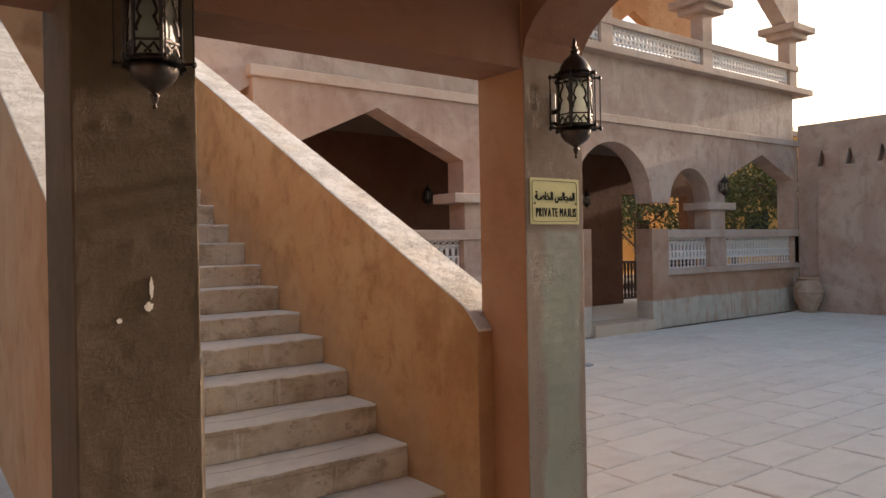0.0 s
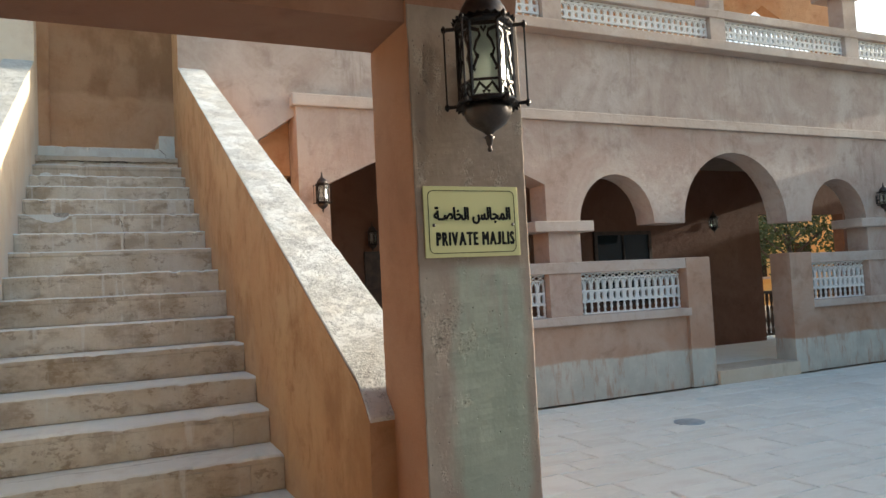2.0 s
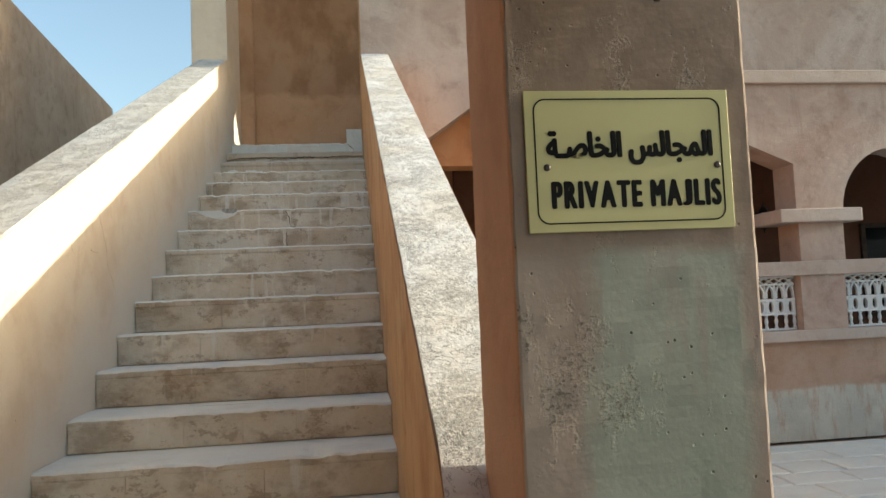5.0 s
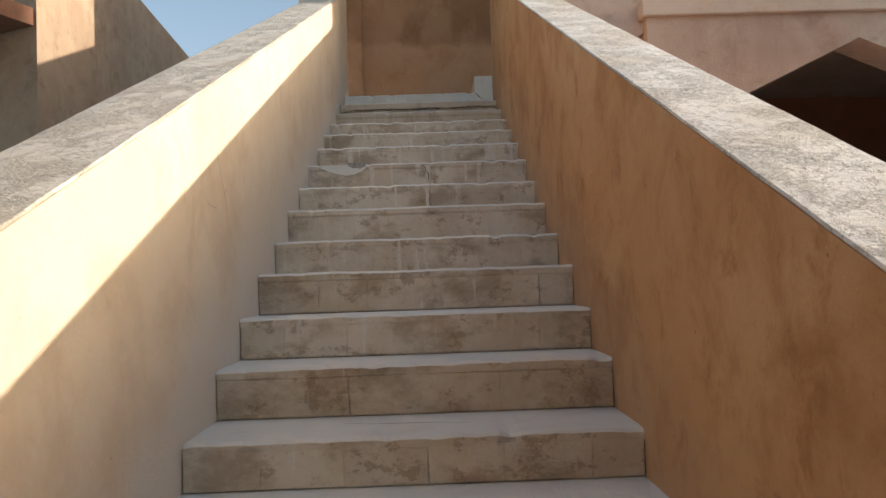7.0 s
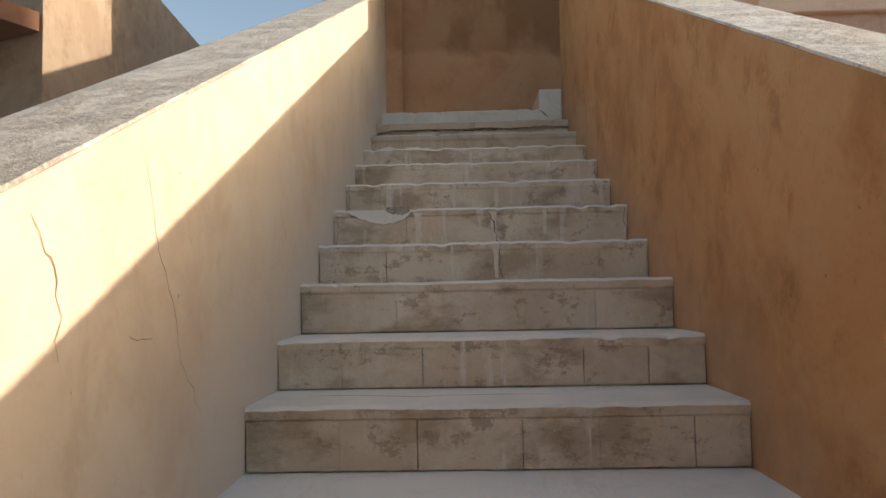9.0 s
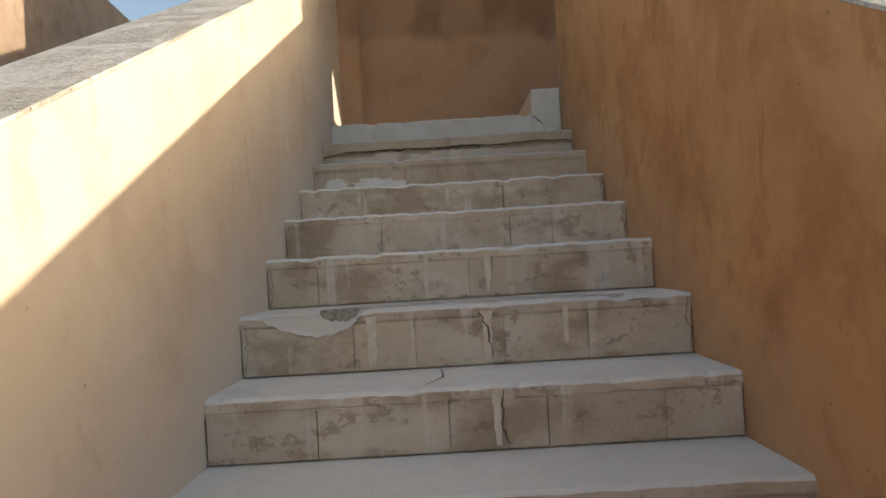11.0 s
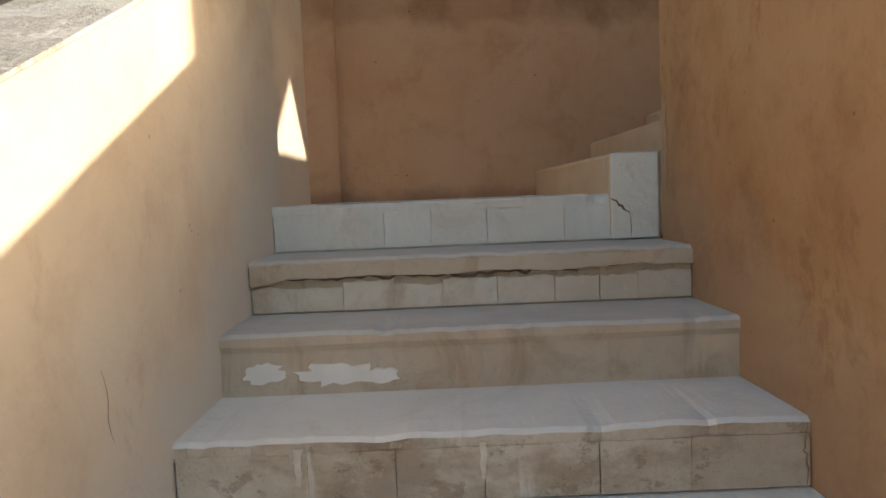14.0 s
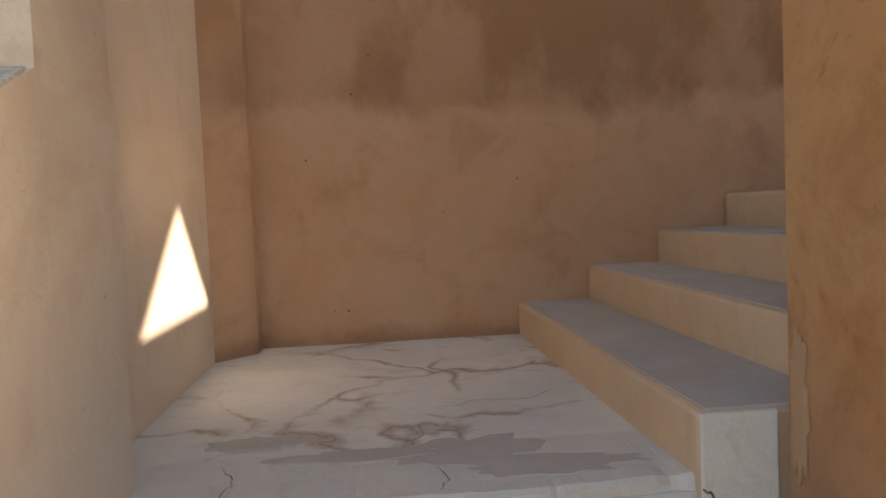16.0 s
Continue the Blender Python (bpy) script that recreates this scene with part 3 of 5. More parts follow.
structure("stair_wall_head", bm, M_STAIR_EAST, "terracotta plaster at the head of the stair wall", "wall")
# Roof slab is an unseen addition, kept off the landing to admit sky light.
structure("tower_ceiling", one_box(2.72, 6.4, 8.30, 11.15, TOP, TOP + 0.25), M_TOWER, "unseen plaster roof slab added over the upper flight", "ceiling")
structure("tower_pier_east", one_box(2.716, 3.1, 8.35, 8.895, 5.081, TOP), M_TOWER, "plaster pier over the stair wall", "wall")
# unseen wall added at the upper flight's head; pointed opening shapes a sun patch
bm = bmesh.new()
prism(bm, [(8.605, 4.2), (9.22, 4.2), (9.22, 4.50), (10.03, 5.135), (10.62, 4.52), (10.62, 4.2), (10.872, 4.2), (10.872, TOP), (8.605, TOP)], "x", 6.2, 6.4)
structure("tower_wall_east", bm, M_TOWER, "unseen wall added over the upper steps, its pointed opening shaping the sun patch", "wall")

# ---- portico at the foot of the stairs ----


def worn_pillar(x0, x1, y0, y1, z1, seed):
    """A square pillar whose rendered faces and corners are uneven and chipped."""
    bm = bmesh.new()
    fr = [0, 0.016, 0.04, 0.12, 0.22, 0.34, 0.46, 0.58, 0.70, 0.80, 0.90, 0.96, 0.984]
    nx = ny = len(fr)
    nz = 190
    def ring(z):
        pts = [(x0 + (x1 - x0) * f, y0) for f in fr] + [(x1, y0 + (y1 - y0) * f) for f in fr]
        pts += [(x1 - (x1 - x0) * f, y1) for f in fr] + [(x0, y1 - (y1 - y0) * f) for f in fr]
        vs = []
        corner = {0, nx, nx + ny, 2 * nx + ny}
        for i, (x, y) in enumerate(pts):
            d = Vector((x - (x0 + x1) / 2, y - (y0 + y1) / 2))
            k = 0.0010 * noise.noise((x * 9, y * 9 + seed, z * 7)) + 0.0015 * noise.noise((x * 30, y * 30, z * 26))
            if i in corner:
                k -= 0.003 + 0.012 * max(0, noise.noise((z * 7, i, seed)) - 0.1) + 0.010 * max(0, noise.noise((z * 24, i, seed)) - 0.1)
            d = d.normalized() * k
            vs.append(bm.verts.new((x + d.x, y + d.y, z)))
        return vs
    rings = [ring(-0.05 + (z1 + 0.05) * i / nz) for i in range(nz + 1)]
    n = len(rings[0])
    for a, b in zip(rings, rings[1:]):
        for i in range(n):
            j = (i + 1) % n
            f = bm.faces.new((a[i], a[j], b[j], b[i]))
            f.material_index = 1 if i >= 2 * nx + ny else 0
    bm.faces.new(rings[-1])
    bm.faces.new(rings[0][::-1])
    return bm


structure("pillar_east", worn_pillar(2.80, 3.197, 2.20, 2.53, 3.1, 3), M_PILLAR, "square plastered pillar with worn grey-green paint", "pillar").data.materials.append(M_RUST)
structure("pillar_west", worn_pillar(0.89, 1.28, 2.20, 2.70, 3.1, 8), M_PILLAR_SHADED, "square plastered pillar coloured dark for the portico's shade, with traces of green paint", "pillar").data.materials.append(M_PILLAR_SHADED)
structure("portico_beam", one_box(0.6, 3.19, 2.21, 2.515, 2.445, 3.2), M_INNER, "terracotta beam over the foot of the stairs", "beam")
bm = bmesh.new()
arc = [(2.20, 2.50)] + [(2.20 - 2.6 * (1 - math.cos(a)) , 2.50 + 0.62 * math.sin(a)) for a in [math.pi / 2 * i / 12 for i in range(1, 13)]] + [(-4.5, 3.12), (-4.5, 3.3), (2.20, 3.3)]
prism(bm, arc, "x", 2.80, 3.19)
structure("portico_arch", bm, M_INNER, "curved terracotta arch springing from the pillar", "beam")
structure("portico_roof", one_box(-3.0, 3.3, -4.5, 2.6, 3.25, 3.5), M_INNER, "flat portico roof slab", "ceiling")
structure("pillar_south", one_box(2.80, 3.19, -4.5, -4.1, 0, 3.2), M_PILLAR, "plastered portico pillar", "pillar")
# West and south walls are unseen, added to keep light off the portico.
structure("wall_west", one_box(-3.3, -3.0, -4.5, 4.0, 0, 3.5), M_FACADE, "unseen plaster wall added west of the portico to dim it", "wall")
structure("wall_south", one_box(-3.0, 2.8, -4.8, -4.5, 0, 3.5), M_FACADE, "unseen plaster wall added behind the portico to dim it", "wall")

# ---- facade with arcade ----
FX0, FX1, FY = 3.95, 17.0, 8.20


def arch_pts(x0, x1, spring, top, n=18):
    cx, r, h = (x0 + x1) / 2, (x1 - x0) / 2, top - spring
    return [(cx - r * math.cos(math.pi * i / n), spring + h * math.sin(math.pi * i / n)) for i in range(n + 1)]


out = [(FX0, 0.0), (4.30, 0.0), (4.30, 2.86), (5.73, 3.52), (7.21, 2.88), (7.21, 2.38), (7.74, 2.38)]
out += arch_pts(7.74, 9.01, 2.36, 3.04)
out += arch_pts(9.57, 11.67, 2.355, 3.41)
out += arch_pts(12.22, 13.55, 2.36, 3.05)
out += [(13.55, 2.38), (14.06, 2.38), (14.06, 2.90), (15.49, 3.47), (16.80, 2.97), (16.80, 1.85), (16.80, 0.0), (17.0, 0.0), (17.0, 3.74), (FX0, 3.74)]
bm = bmesh.new()
prism(bm, out, "y", FY, FY + 0.38)
structure("wall_facade", bm, M_FACADE, "weathered pink plaster arcade wall with round and pointed arches", "wall")
structure("loggia_cornice", one_box(3.90, 17.03, FY - 0.05, FY + 0.099, 3.735, 3.875, 0.012), M_TRIM, "plaster cornice over the arches", "trim")
structure("upper_ledge", one_box(2.70, 17.55, FY - 0.12, FY + 0.45, 4.942, 5.08, 0.012), M_TRIM, "plaster ledge below the upper balustrade", "trim")
structure("upper_rail", one_box(6.95, 17.1, FY - 0.02, FY + 0.22, 5.47, 5.60, 0.012), M_TRIM, "plaster top rail of the upper balustrade", "trim")


def column_with_cap(name, x0, x1, c0, c1, lab):
    t = thing(name, lab, "column", "arcade columns")
    part("shaft", one_box(x0, x1, FY + 0.0, FY + 0.38, 1.84, 2.27, 0.008), M_FACADE, t)
    part("capital", one_box(c0, c1, FY - 0.11, FY + 0.45, 2.25, 2.392, 0.012), M_TRIM, t, "plain square plaster capital")


column_with_cap("arcade_column", 7.22, 7.73, 6.96, 7.88, "short square plaster column with a flat capital")
column_with_cap("arcade_column", 13.55, 14.06, 13.27, 14.28, "short square plaster column with a flat capital and lantern")

# parapet of the loggia
structure("loggia_parapet_west", one_box(5.94, 9.50, FY + 0.02, FY + 0.30, 0, 1.03), M_PLINTH, "terracotta parapet with a grey painted base", "wall")
structure("parapet_ledge_west", one_box(5.95, 9.55, FY - 0.05, FY + 0.34, 1.02, 1.135, 0.01), M_TRIM, "plaster ledge below the white balustrade", "trim")
structure("parapet_rail_west", one_box(5.95, 9.56, FY - 0.03, FY + 0.33, 1.70, 1.85, 0.01), M_TRIM, "plaster top rail of the loggia balustrade", "trim")
structure("doorway_post", one_box(5.45, 5.953, FY - 0.04, FY + 0.36, 0, 1.853, 0.012), M_PLINTH, "square post at the end of the loggia parapet", "post")
structure("gate_post_west", one_box(9.50, 9.955, FY - 0.04, FY + 0.36, 0, 1.853, 0.01), M_PLINTH, "square gate post with a grey painted base", "post")
structure("gate_post_east", one_box(11.61, 12.10, FY - 0.04, FY + 0.34, 0, 1.865, 0.01), M_PLINTH, "square gate post with a grey painted base", "post")
structure("loggia_parapet_east", one_box(12.05, 16.98, FY + 0.02, FY + 0.30, 0, 1.03), M_PLINTH, "terracotta parapet with a grey painted base", "wall")
structure("parapet_ledge_east", one_box(12.08, 17.0, FY - 0.05, FY + 0.34, 0.985, 1.10, 0.01), M_TRIM, "plaster ledge below the white balustrade", "trim")
structure("parapet_rail_east", one_box(12.08, 17.0, FY - 0.03, FY + 0.33, 1.69, 1.85, 0.01), M_TRIM, "plaster top rail of the loggia balustrade", "trim")
for a, b in ((7.20, 7.70), (13.53, 14.07), (16.85, 17.0)):
    structure("parapet_pier", one_box(a, b, FY + 0.0, FY + 0.30, 1.10, 1.71), M_FACADE, "terracotta pier between balustrade panels", "post")
structure("gate_step", one_box(9.957, 11.608, FY - 0.10, FY + 0.5, -0.02, 0.195, 0.01), M_SMOOTH, "low cement step in the gateway", "step")
structure("loggia_floor", one_box(3.0, 17.0, FY + 0.32, 12.4, 0.0, 0.19), M_TREAD, "smooth cement loggia floor", "floor")
structure("loggia_ceiling", one_box(3.96, 16.99, FY + 0.38, 11.2, 3.62, 3.74), M_SOFFIT_SHADED, "grey-brown loggia ceiling, coloured dark for its shade", "ceiling")
# Sheet added in front of the tower wall to darken this bay.
structure("wall_loggia_back_west", one_box(3.96, 7.2, 10.78, 10.868, 0.19, 3.62), M_LOGGIA_SHADED, "sheet over the tower wall, coloured dark for the loggia's shade", "wall")
structure("wall_loggia_back", one_box(7.2, 14.05, 10.85, 11.1, 0, 3.62), M_LOGGIA_SHADED, "terracotta back wall of the loggia, coloured dark for its shade", "wall")
structure("loggia_inner_beam", one_box(14.05, 16.6, 10.85, 11.1, 2.75, 3.62), M_LOGGIA_SHADED, "terracotta beam over the garden side", "beam")

# ---- boundary wall ----
bm = bmesh.new()
BW = [(8.2, 0), (8.2, 4.22), (-14, 4.10), (-14, 0)]
prism(bm, BW, "x", 17.03, 17.35)
structure("wall_boundary", bm, M_FACADE, "tall plaster courtyard wall with triangular openings", "wall")
structure("wall_boundary_base", one_box(16.95, 17.03, -14, 7.72, 0, 2.95), M_FACADE, "thicker lower part of the courtyard wall", "wall")


# upper arcade
def upper_column(x0, x1):
    t = thing("upper_column", "short plaster column with a stepped square capital on the terrace", "column", "terrace columns")
    part("shaft", one_box(x0, x1, FY + 0.0, FY + 0.28, 5.075, 6.24, 0.01), M_TRIM, t)
    part("capital_lower", one_box(x0 - 0.18, x1 + 0.18, FY - 0.16, FY + 0.46, 6.18, 6.32, 0.012), M_TRIM, t)
    part("capital_upper", one_box(x0 - 0.32, x1 + 0.32, FY - 0.28, FY + 0.58, 6.315, 6.46, 0.012), M_TRIM, t)


for a, b in ((10.33, 10.64), (13.37, 13.70), (16.73, 17.05)):
    upper_column(a, b)
structure("upper_post", one_box(7.33, 7.64, FY, FY + 0.25, 5.08, 5.48, 0.008), M_TRIM, "plaster post of the upper balustrade", "post")
bm = bmesh.new()
prism(bm, [(7.0, 6.46), (10.25, 6.46), (10.30, 6.46), (10.70, 6.46), (12.0, 7.55), (13.30, 6.46), (13.78, 6.46), (15.20, 7.55), (16.65, 6.46), (17.12, 6.46), (17.12, 9.3), (7.0, 9.3)], "y", FY - 0.02, FY + 0.32)
structure("wall_upper_arcade", bm, M_UPPER, "plaster wall over the terrace with pointed arches", "wall")
bm = bmesh.new()
prism(bm, [(7.2, 4.93), (13.2, 4.93), (13.2, 6.2), (14.6, 7.15), (16.75, 6.2), (16.75, 4.93), (17.05, 4.93), (17.05, 9.3), (7.2, 9.3)], "y", 10.85, 11.1)
structure("wall_upper_back", bm, M_ORANGE, "terracotta back wall of the terrace", "wall")
structure("upper_roof", one_box(7.0, 17.2, FY - 0.02, 11.2, 9.3, 9.5), M_ORANGE, "flat roof slab over the terrace", "ceiling")


# ---- white balustrade panels ----
def panel(x0, x1, z0, z1, y, lab):
    t = thing("balustrade_panel", lab, "balustrade", "white balustrade panels", (x0, y, z0))
    w, h = x1 - x0, z1 - z0
    n = max(2, round(w / 0.113))
    u = w / n
    d0, d1 = 0.0, 0.045
    for f in (0.02, 0.30, 0.57, 0.855, 0.985):
        part("cross_bar", one_box(0.004, w - 0.004, d0 + 0.002, d1 - 0.002, h * f - 0.009, h * f + 0.009), M_WHITE, t)
    k = 0.36 * u
    shapes = {
        "oval": [([(0.34 * u * math.cos(a), h * 0.435 + h * 0.125 * math.sin(a)) for a in [2 * math.pi * j / 14 for j in range(15)]], 0.02, 0.004, 0.004)],
        "pointed_arch": [([(-k, h * 0.60), (-k, h * 0.72), (-0.6 * k, h * 0.79), (0, h * 0.845), (0.6 * k, h * 0.79), (k, h * 0.72), (k, h * 0.60)], 0.017, 0.006, 0.006)],
        "lattice_cross": [([(-u / 2, h * 0.86), (u / 2, h * 0.98)], 0.013, 0.008, 0.012), ([(-u / 2, h * 0.98), (u / 2, h * 0.86)], 0.013, 0.012, 0.008)],
    }
    for name, lines in shapes.items():
        bm = bmesh.new()
        for pts, wd, ya, yb in lines:
            strip(bm, pts, wd, d0 + ya, d1 - yb)
        one = part(name, bm, M_WHITE, t)
        one.location = (u * 0.5, 0, 0)
        for i in range(1, n):
            o = new(name, one.data)
            o.parent = t
            o.location = (u * (i + 0.5), 0, 0)
    for i in range(n + 1):
        c = min(max(u * i, 0.016), w - 0.016)
        if i == 0:
            bm = bmesh.new()
            lathe(bm, [(0.020, 0.008), (0.020, h * 0.06), (0.012, h * 0.09), (0.021, h * 0.16), (0.012, h * 0.24), (0.020, h * 0.27), (0.020, h * 0.58), (0.012, h * 0.60), (0.012, h * 0.85)], 0, d1 / 2, 8)
            first = part("baluster", bm, M_WHITE, t)
            first.location = (c, 0, 0)
            mesh = first.data
        else:
            o = new("baluster", mesh)
            o.parent = t
            o.location = (c, 0, 0)
    return t


for a, b, z0, z1 in ((5.97, 7.19, 1.137, 1.699), (7.71, 9.49, 1.137, 1.699), (12.11, 13.52, 1.102, 1.689), (14.08, 16.84, 1.102, 1.689)):
    panel(a, b, z0, z1, FY + 0.10, "white pierced balustrade panel set in the loggia parapet")
for a, b in ((6.96, 7.32), (7.65, 10.32), (10.65, 13.36), (13.71, 16.72)):
    panel(a, b, 5.087, 5.469, FY + 0.06, "white pierced balustrade panel on the upper terrace")


# ---- lanterns ----
def hexa(r, i, off=0.0):
    a = math.pi / 3 * i + math.pi / 6 + off
    return r * math.cos(a), r * math.sin(a)


def lantern(lab):
    """A hexagonal wall lantern; the origin is the middle of its lower plate, the wall lies towards +y."""
    t = thing("wall_lantern", lab, "lantern", "iron wall lanterns")
    H0, R0 = 0.238, 0.096
    bm = bmesh.new()
    lathe(bm, [(0.106, 0), (0.112, 0.006), (0.106, 0.014), (0.096, 0.02)], 0, 0, 12)
    part("lower_plate", bm, M_IRON, t)
    bm = bmesh.new()
    lathe(bm, [(0.096, H0 - 0.006), (0.106, H0 + 0.002), (0.104, H0 + 0.010), (0.088, H0 + 0.018)], 0, 0, 12)
    part("upper_plate", bm, M_IRON, t)
    bm = bmesh.new()
    dome = [(0.086, H0 + 0.018), (0.088, H0 + 0.03), (0.080, H0 + 0.052), (0.062, H0 + 0.078), (0.036, H0 + 0.097), (0.018, H0 + 0.112), (0.026, H0 + 0.12), (0.014, H0 + 0.13)]
    lathe(bm, dome, 0, 0, 20)
    part("dome", bm, M_BRONZE, t, "domed bronzed iron cap", True)
    bm = bmesh.new()
    lathe(bm, [(0.010, H0 + 0.128), (0.018, H0 + 0.14), (0.008, H0 + 0.15), (0.013, H0 + 0.158), (0.003, H0 + 0.185)], 0, 0, 12)
    part("finial", bm, M_BRONZE, t, "", True)
    bm = bmesh.new()
    lathe(bm, [(0.006, -0.135), (0.009, -0.128), (0.005, -0.12), (0.011, -0.113), (0.014, -0.10), (0.020, -0.092), (0.008, -0.086), (0.014, -0.083), (0.022, -0.076), (0.038, -0.068), (0.060, -0.056), (0.078, -0.038), (0.086, -0.018), (0.084, 0.002)], 0, 0, 20)
    part("drop_bowl", bm, M_BRONZE, t, "bronzed iron bowl ending in a turned drop", True)
    for i in range(6):
        x0, y0 = hexa(R0, i)
        x1, y1 = hexa(R0, i + 1)
        bm = bmesh.new()
        rod(bm, (x0, y0, 0.012), (x0, y0, H0), 0.0075, 6)
        part("corner_bar", bm, M_IRON, t)
        bm = bmesh.new()
        ins = 0.93
        vs = [bm.verts.new(p) for p in ((x0 * ins, y0 * ins, 0.018), (x1 * ins, y1 * ins, 0.018), (x1 * ins, y1 * ins, H0 - 0.004), (x0 * ins, y0 * ins, H0 - 0.004))]
        f = bm.faces.new(vs)
        bmesh.ops.solidify(bm, geom=[f], thickness=0.003)
        part("pane", bm, M_FROST, t, "frosted glass pane")
        # scrollwork on the pane
        bm = bmesh.new()
        ww = math.dist((x0, y0), (x1, y1))
        s = ww / 2
        for sg in (1, -1):
            strip(bm, [(sg * 0.95 * s, 0.185), (sg * 0.35 * s, 0.178), (sg * 0.28 * s, 0.165), (sg * 0.55 * s, 0.15), (sg * 0.72 * s, 0.13), (sg * 0.55 * s, 0.112), (sg * 0.40 * s, 0.112)], 0.0085, -0.003, 0.003)
            strip(bm, [(sg * 0.45 * s, 0.118), (sg * 0.66 * s, 0.10), (sg * 0.86 * s, 0.082), (sg * 0.70 * s, 0.078)], 0.0085, -0.003, 0.003)
            strip(bm, [(sg * 0.9 * s, 0.022), (sg * 0.45 * s, 0.046), (0, 0.03), (sg * 0.25 * s, 0.022)], 0.0085, -0.003, 0.003)
        strip(bm, [(-s, 0.055), (s, 0.055)], 0.006, -0.003, 0.003)
        strip(bm, [(-s, 0.198), (s, 0.198)], 0.012, -0.003, 0.003)
        strip(bm, [(-0.18 * s, 0.188), (0, 0.175), (0.18 * s, 0.188)], 0.007, -0.003, 0.003)
        ang = math.atan2(y1 - y0, x1 - x0)
        m = Matrix.Translation(((x0 + x1) / 2 * 0.99, (y0 + y1) / 2 * 0.99, 0)) @ Matrix.Rotation(ang, 4, "Z") @ Matrix.Diagonal((1, 1, H0 / 0.205, 1))
        bmesh.ops.transform(bm, matrix=m, verts=bm.verts[:])
        part("scrollwork", bm, M_IRON, t, "curled black ironwork")
        # outrigger rod with its two arms
        xr, yr = hexa(0.142, i)
        bm = bmesh.new()
        rod(bm, (xr, yr, -0.004), (xr, yr, H0 + 0.006), 0.0035, 6)
        for z in (0.004, H0):
            rod(bm, (x0, y0, z), (xr * 1.05, yr * 1.05, z), 0.006, 6)
            lathe(bm, [(0.003, z - 0.012), (0.010, z - 0.004), (0.010, z + 0.004), (0.003, z + 0.012)], xr, yr, 8)
        part("side_rod", bm, M_IRON, t)
    for z, sg in ((0.0, -1), (H0 + 0.01, 1)):
        bm = bmesh.new()
        tip = [(0.110 + 0.006 * (i % 2), z + sg * (0.003 + 0.007 * (i % 2))) for i in range(48)]
        inner = [bm.verts.new((0.098 * math.cos(math.pi * i / 24), 0.098 * math.sin(math.pi * i / 24), z)) for i in range(48)]
        outer = [bm.verts.new((tip[i][0] * math.cos(math.pi * i / 24), tip[i][0] * math.sin(math.pi * i / 24), tip[i][1])) for i in range(48)]
        for i in range(48):
            j = (i + 1) % 48
            bm.faces.new((inner[i], inner[j], outer[j], outer[i]))
        bmesh.ops.solidify(bm, geom=bm.faces[:], thickness=0.004)
        part("scalloped_edge", bm, M_IRON, t)
    bm = bmesh.new()
    box(bm, -0.02, 0.02, 0.168, 0.178, 0.03, 0.19, 0.003)
    rod(bm, (0, 0.10, 0.10), (0, 0.168, 0.10), 0.012, 8)
    rod(bm, (0, 0.10, 0.02), (0, 0.172, 0.05), 0.008, 8)
    part("bracket", bm, M_IRON, t, "iron wall bracket")
    return t


lan = lantern("black iron wall lantern with frosted panes on the sign pillar")
lan.matrix_basis = pose(2.984, 2.045, 2.153)
lan.scale = (0.84, 0.84, 1.0)


def lantern_at(x, y, z, s, lab, rz=0):
    o = copy_thing(lan, pose(x, y, z, 0, 0, rz))
    o.scale = (s * 0.84, s * 0.84, s)
    return tagged(o, lab)


lantern_at(1.10, 2.045, 2.195, 1.0, "black iron wall lantern with frosted panes on the west pillar")
lantern_at(4.18, FY - 0.128, 2.615, 0.84, "bronzed iron wall lantern on the loggia corner pier")
lantern_at(13.84, FY - 0.137, 2.60, 0.9, "iron wall lantern above the arcade capital")
lantern_at(5.66, 10.652, 2.30, 0.82, "dark iron wall lantern on the loggia's back wall")
lantern_at(8.36, 10.722, 2.45, 0.82, "dark iron wall lantern on the loggia's back wall")
lantern_at(12.7, 10.722, 2.48, 0.82, "dark iron wall lantern on the loggia's back wall")
lantern_at(2.08, 10.746, 5.98, 0.82, "dark iron wall lantern high above the landing")


# ---- sign ----
def glyph(ch, size):
    cu = bpy.data.curves.new("glyph", "FONT")
    cu.body = ch
    cu.size = size
    cu.extrude = 0.0004
    tmp = bpy.data.objects.new("glyph", cu)
    scene.collection.objects.link(tmp)
    me = bpy.data.meshes.new_from_object(tmp.evaluated_get(bpy.context.evaluated_depsgraph_get()))
    bpy.data.objects.remove(tmp)
    bpy.data.curves.remove(cu)
    return me


def heavy(bm, me, put, weight, rise):
    """Add a glyph's mesh several times, shifted by its weight, so that it reads as bold."""
    for k, (dx, dz) in enumerate(((0, 0), (weight, 0), (-weight, 0), (weight / 2, rise), (-weight / 2, rise), (weight / 2, -rise), (-weight / 2, -rise))):
        vs = [bm.verts.new(put(v.co.x + dx, v.co.y + dz, v.co.z + 0.00006 * k)) for v in me.vertices]
        for p in me.polygons:
            try:
                bm.faces.new([vs[i] for i in p.vertices])
            except ValueError:
                pass


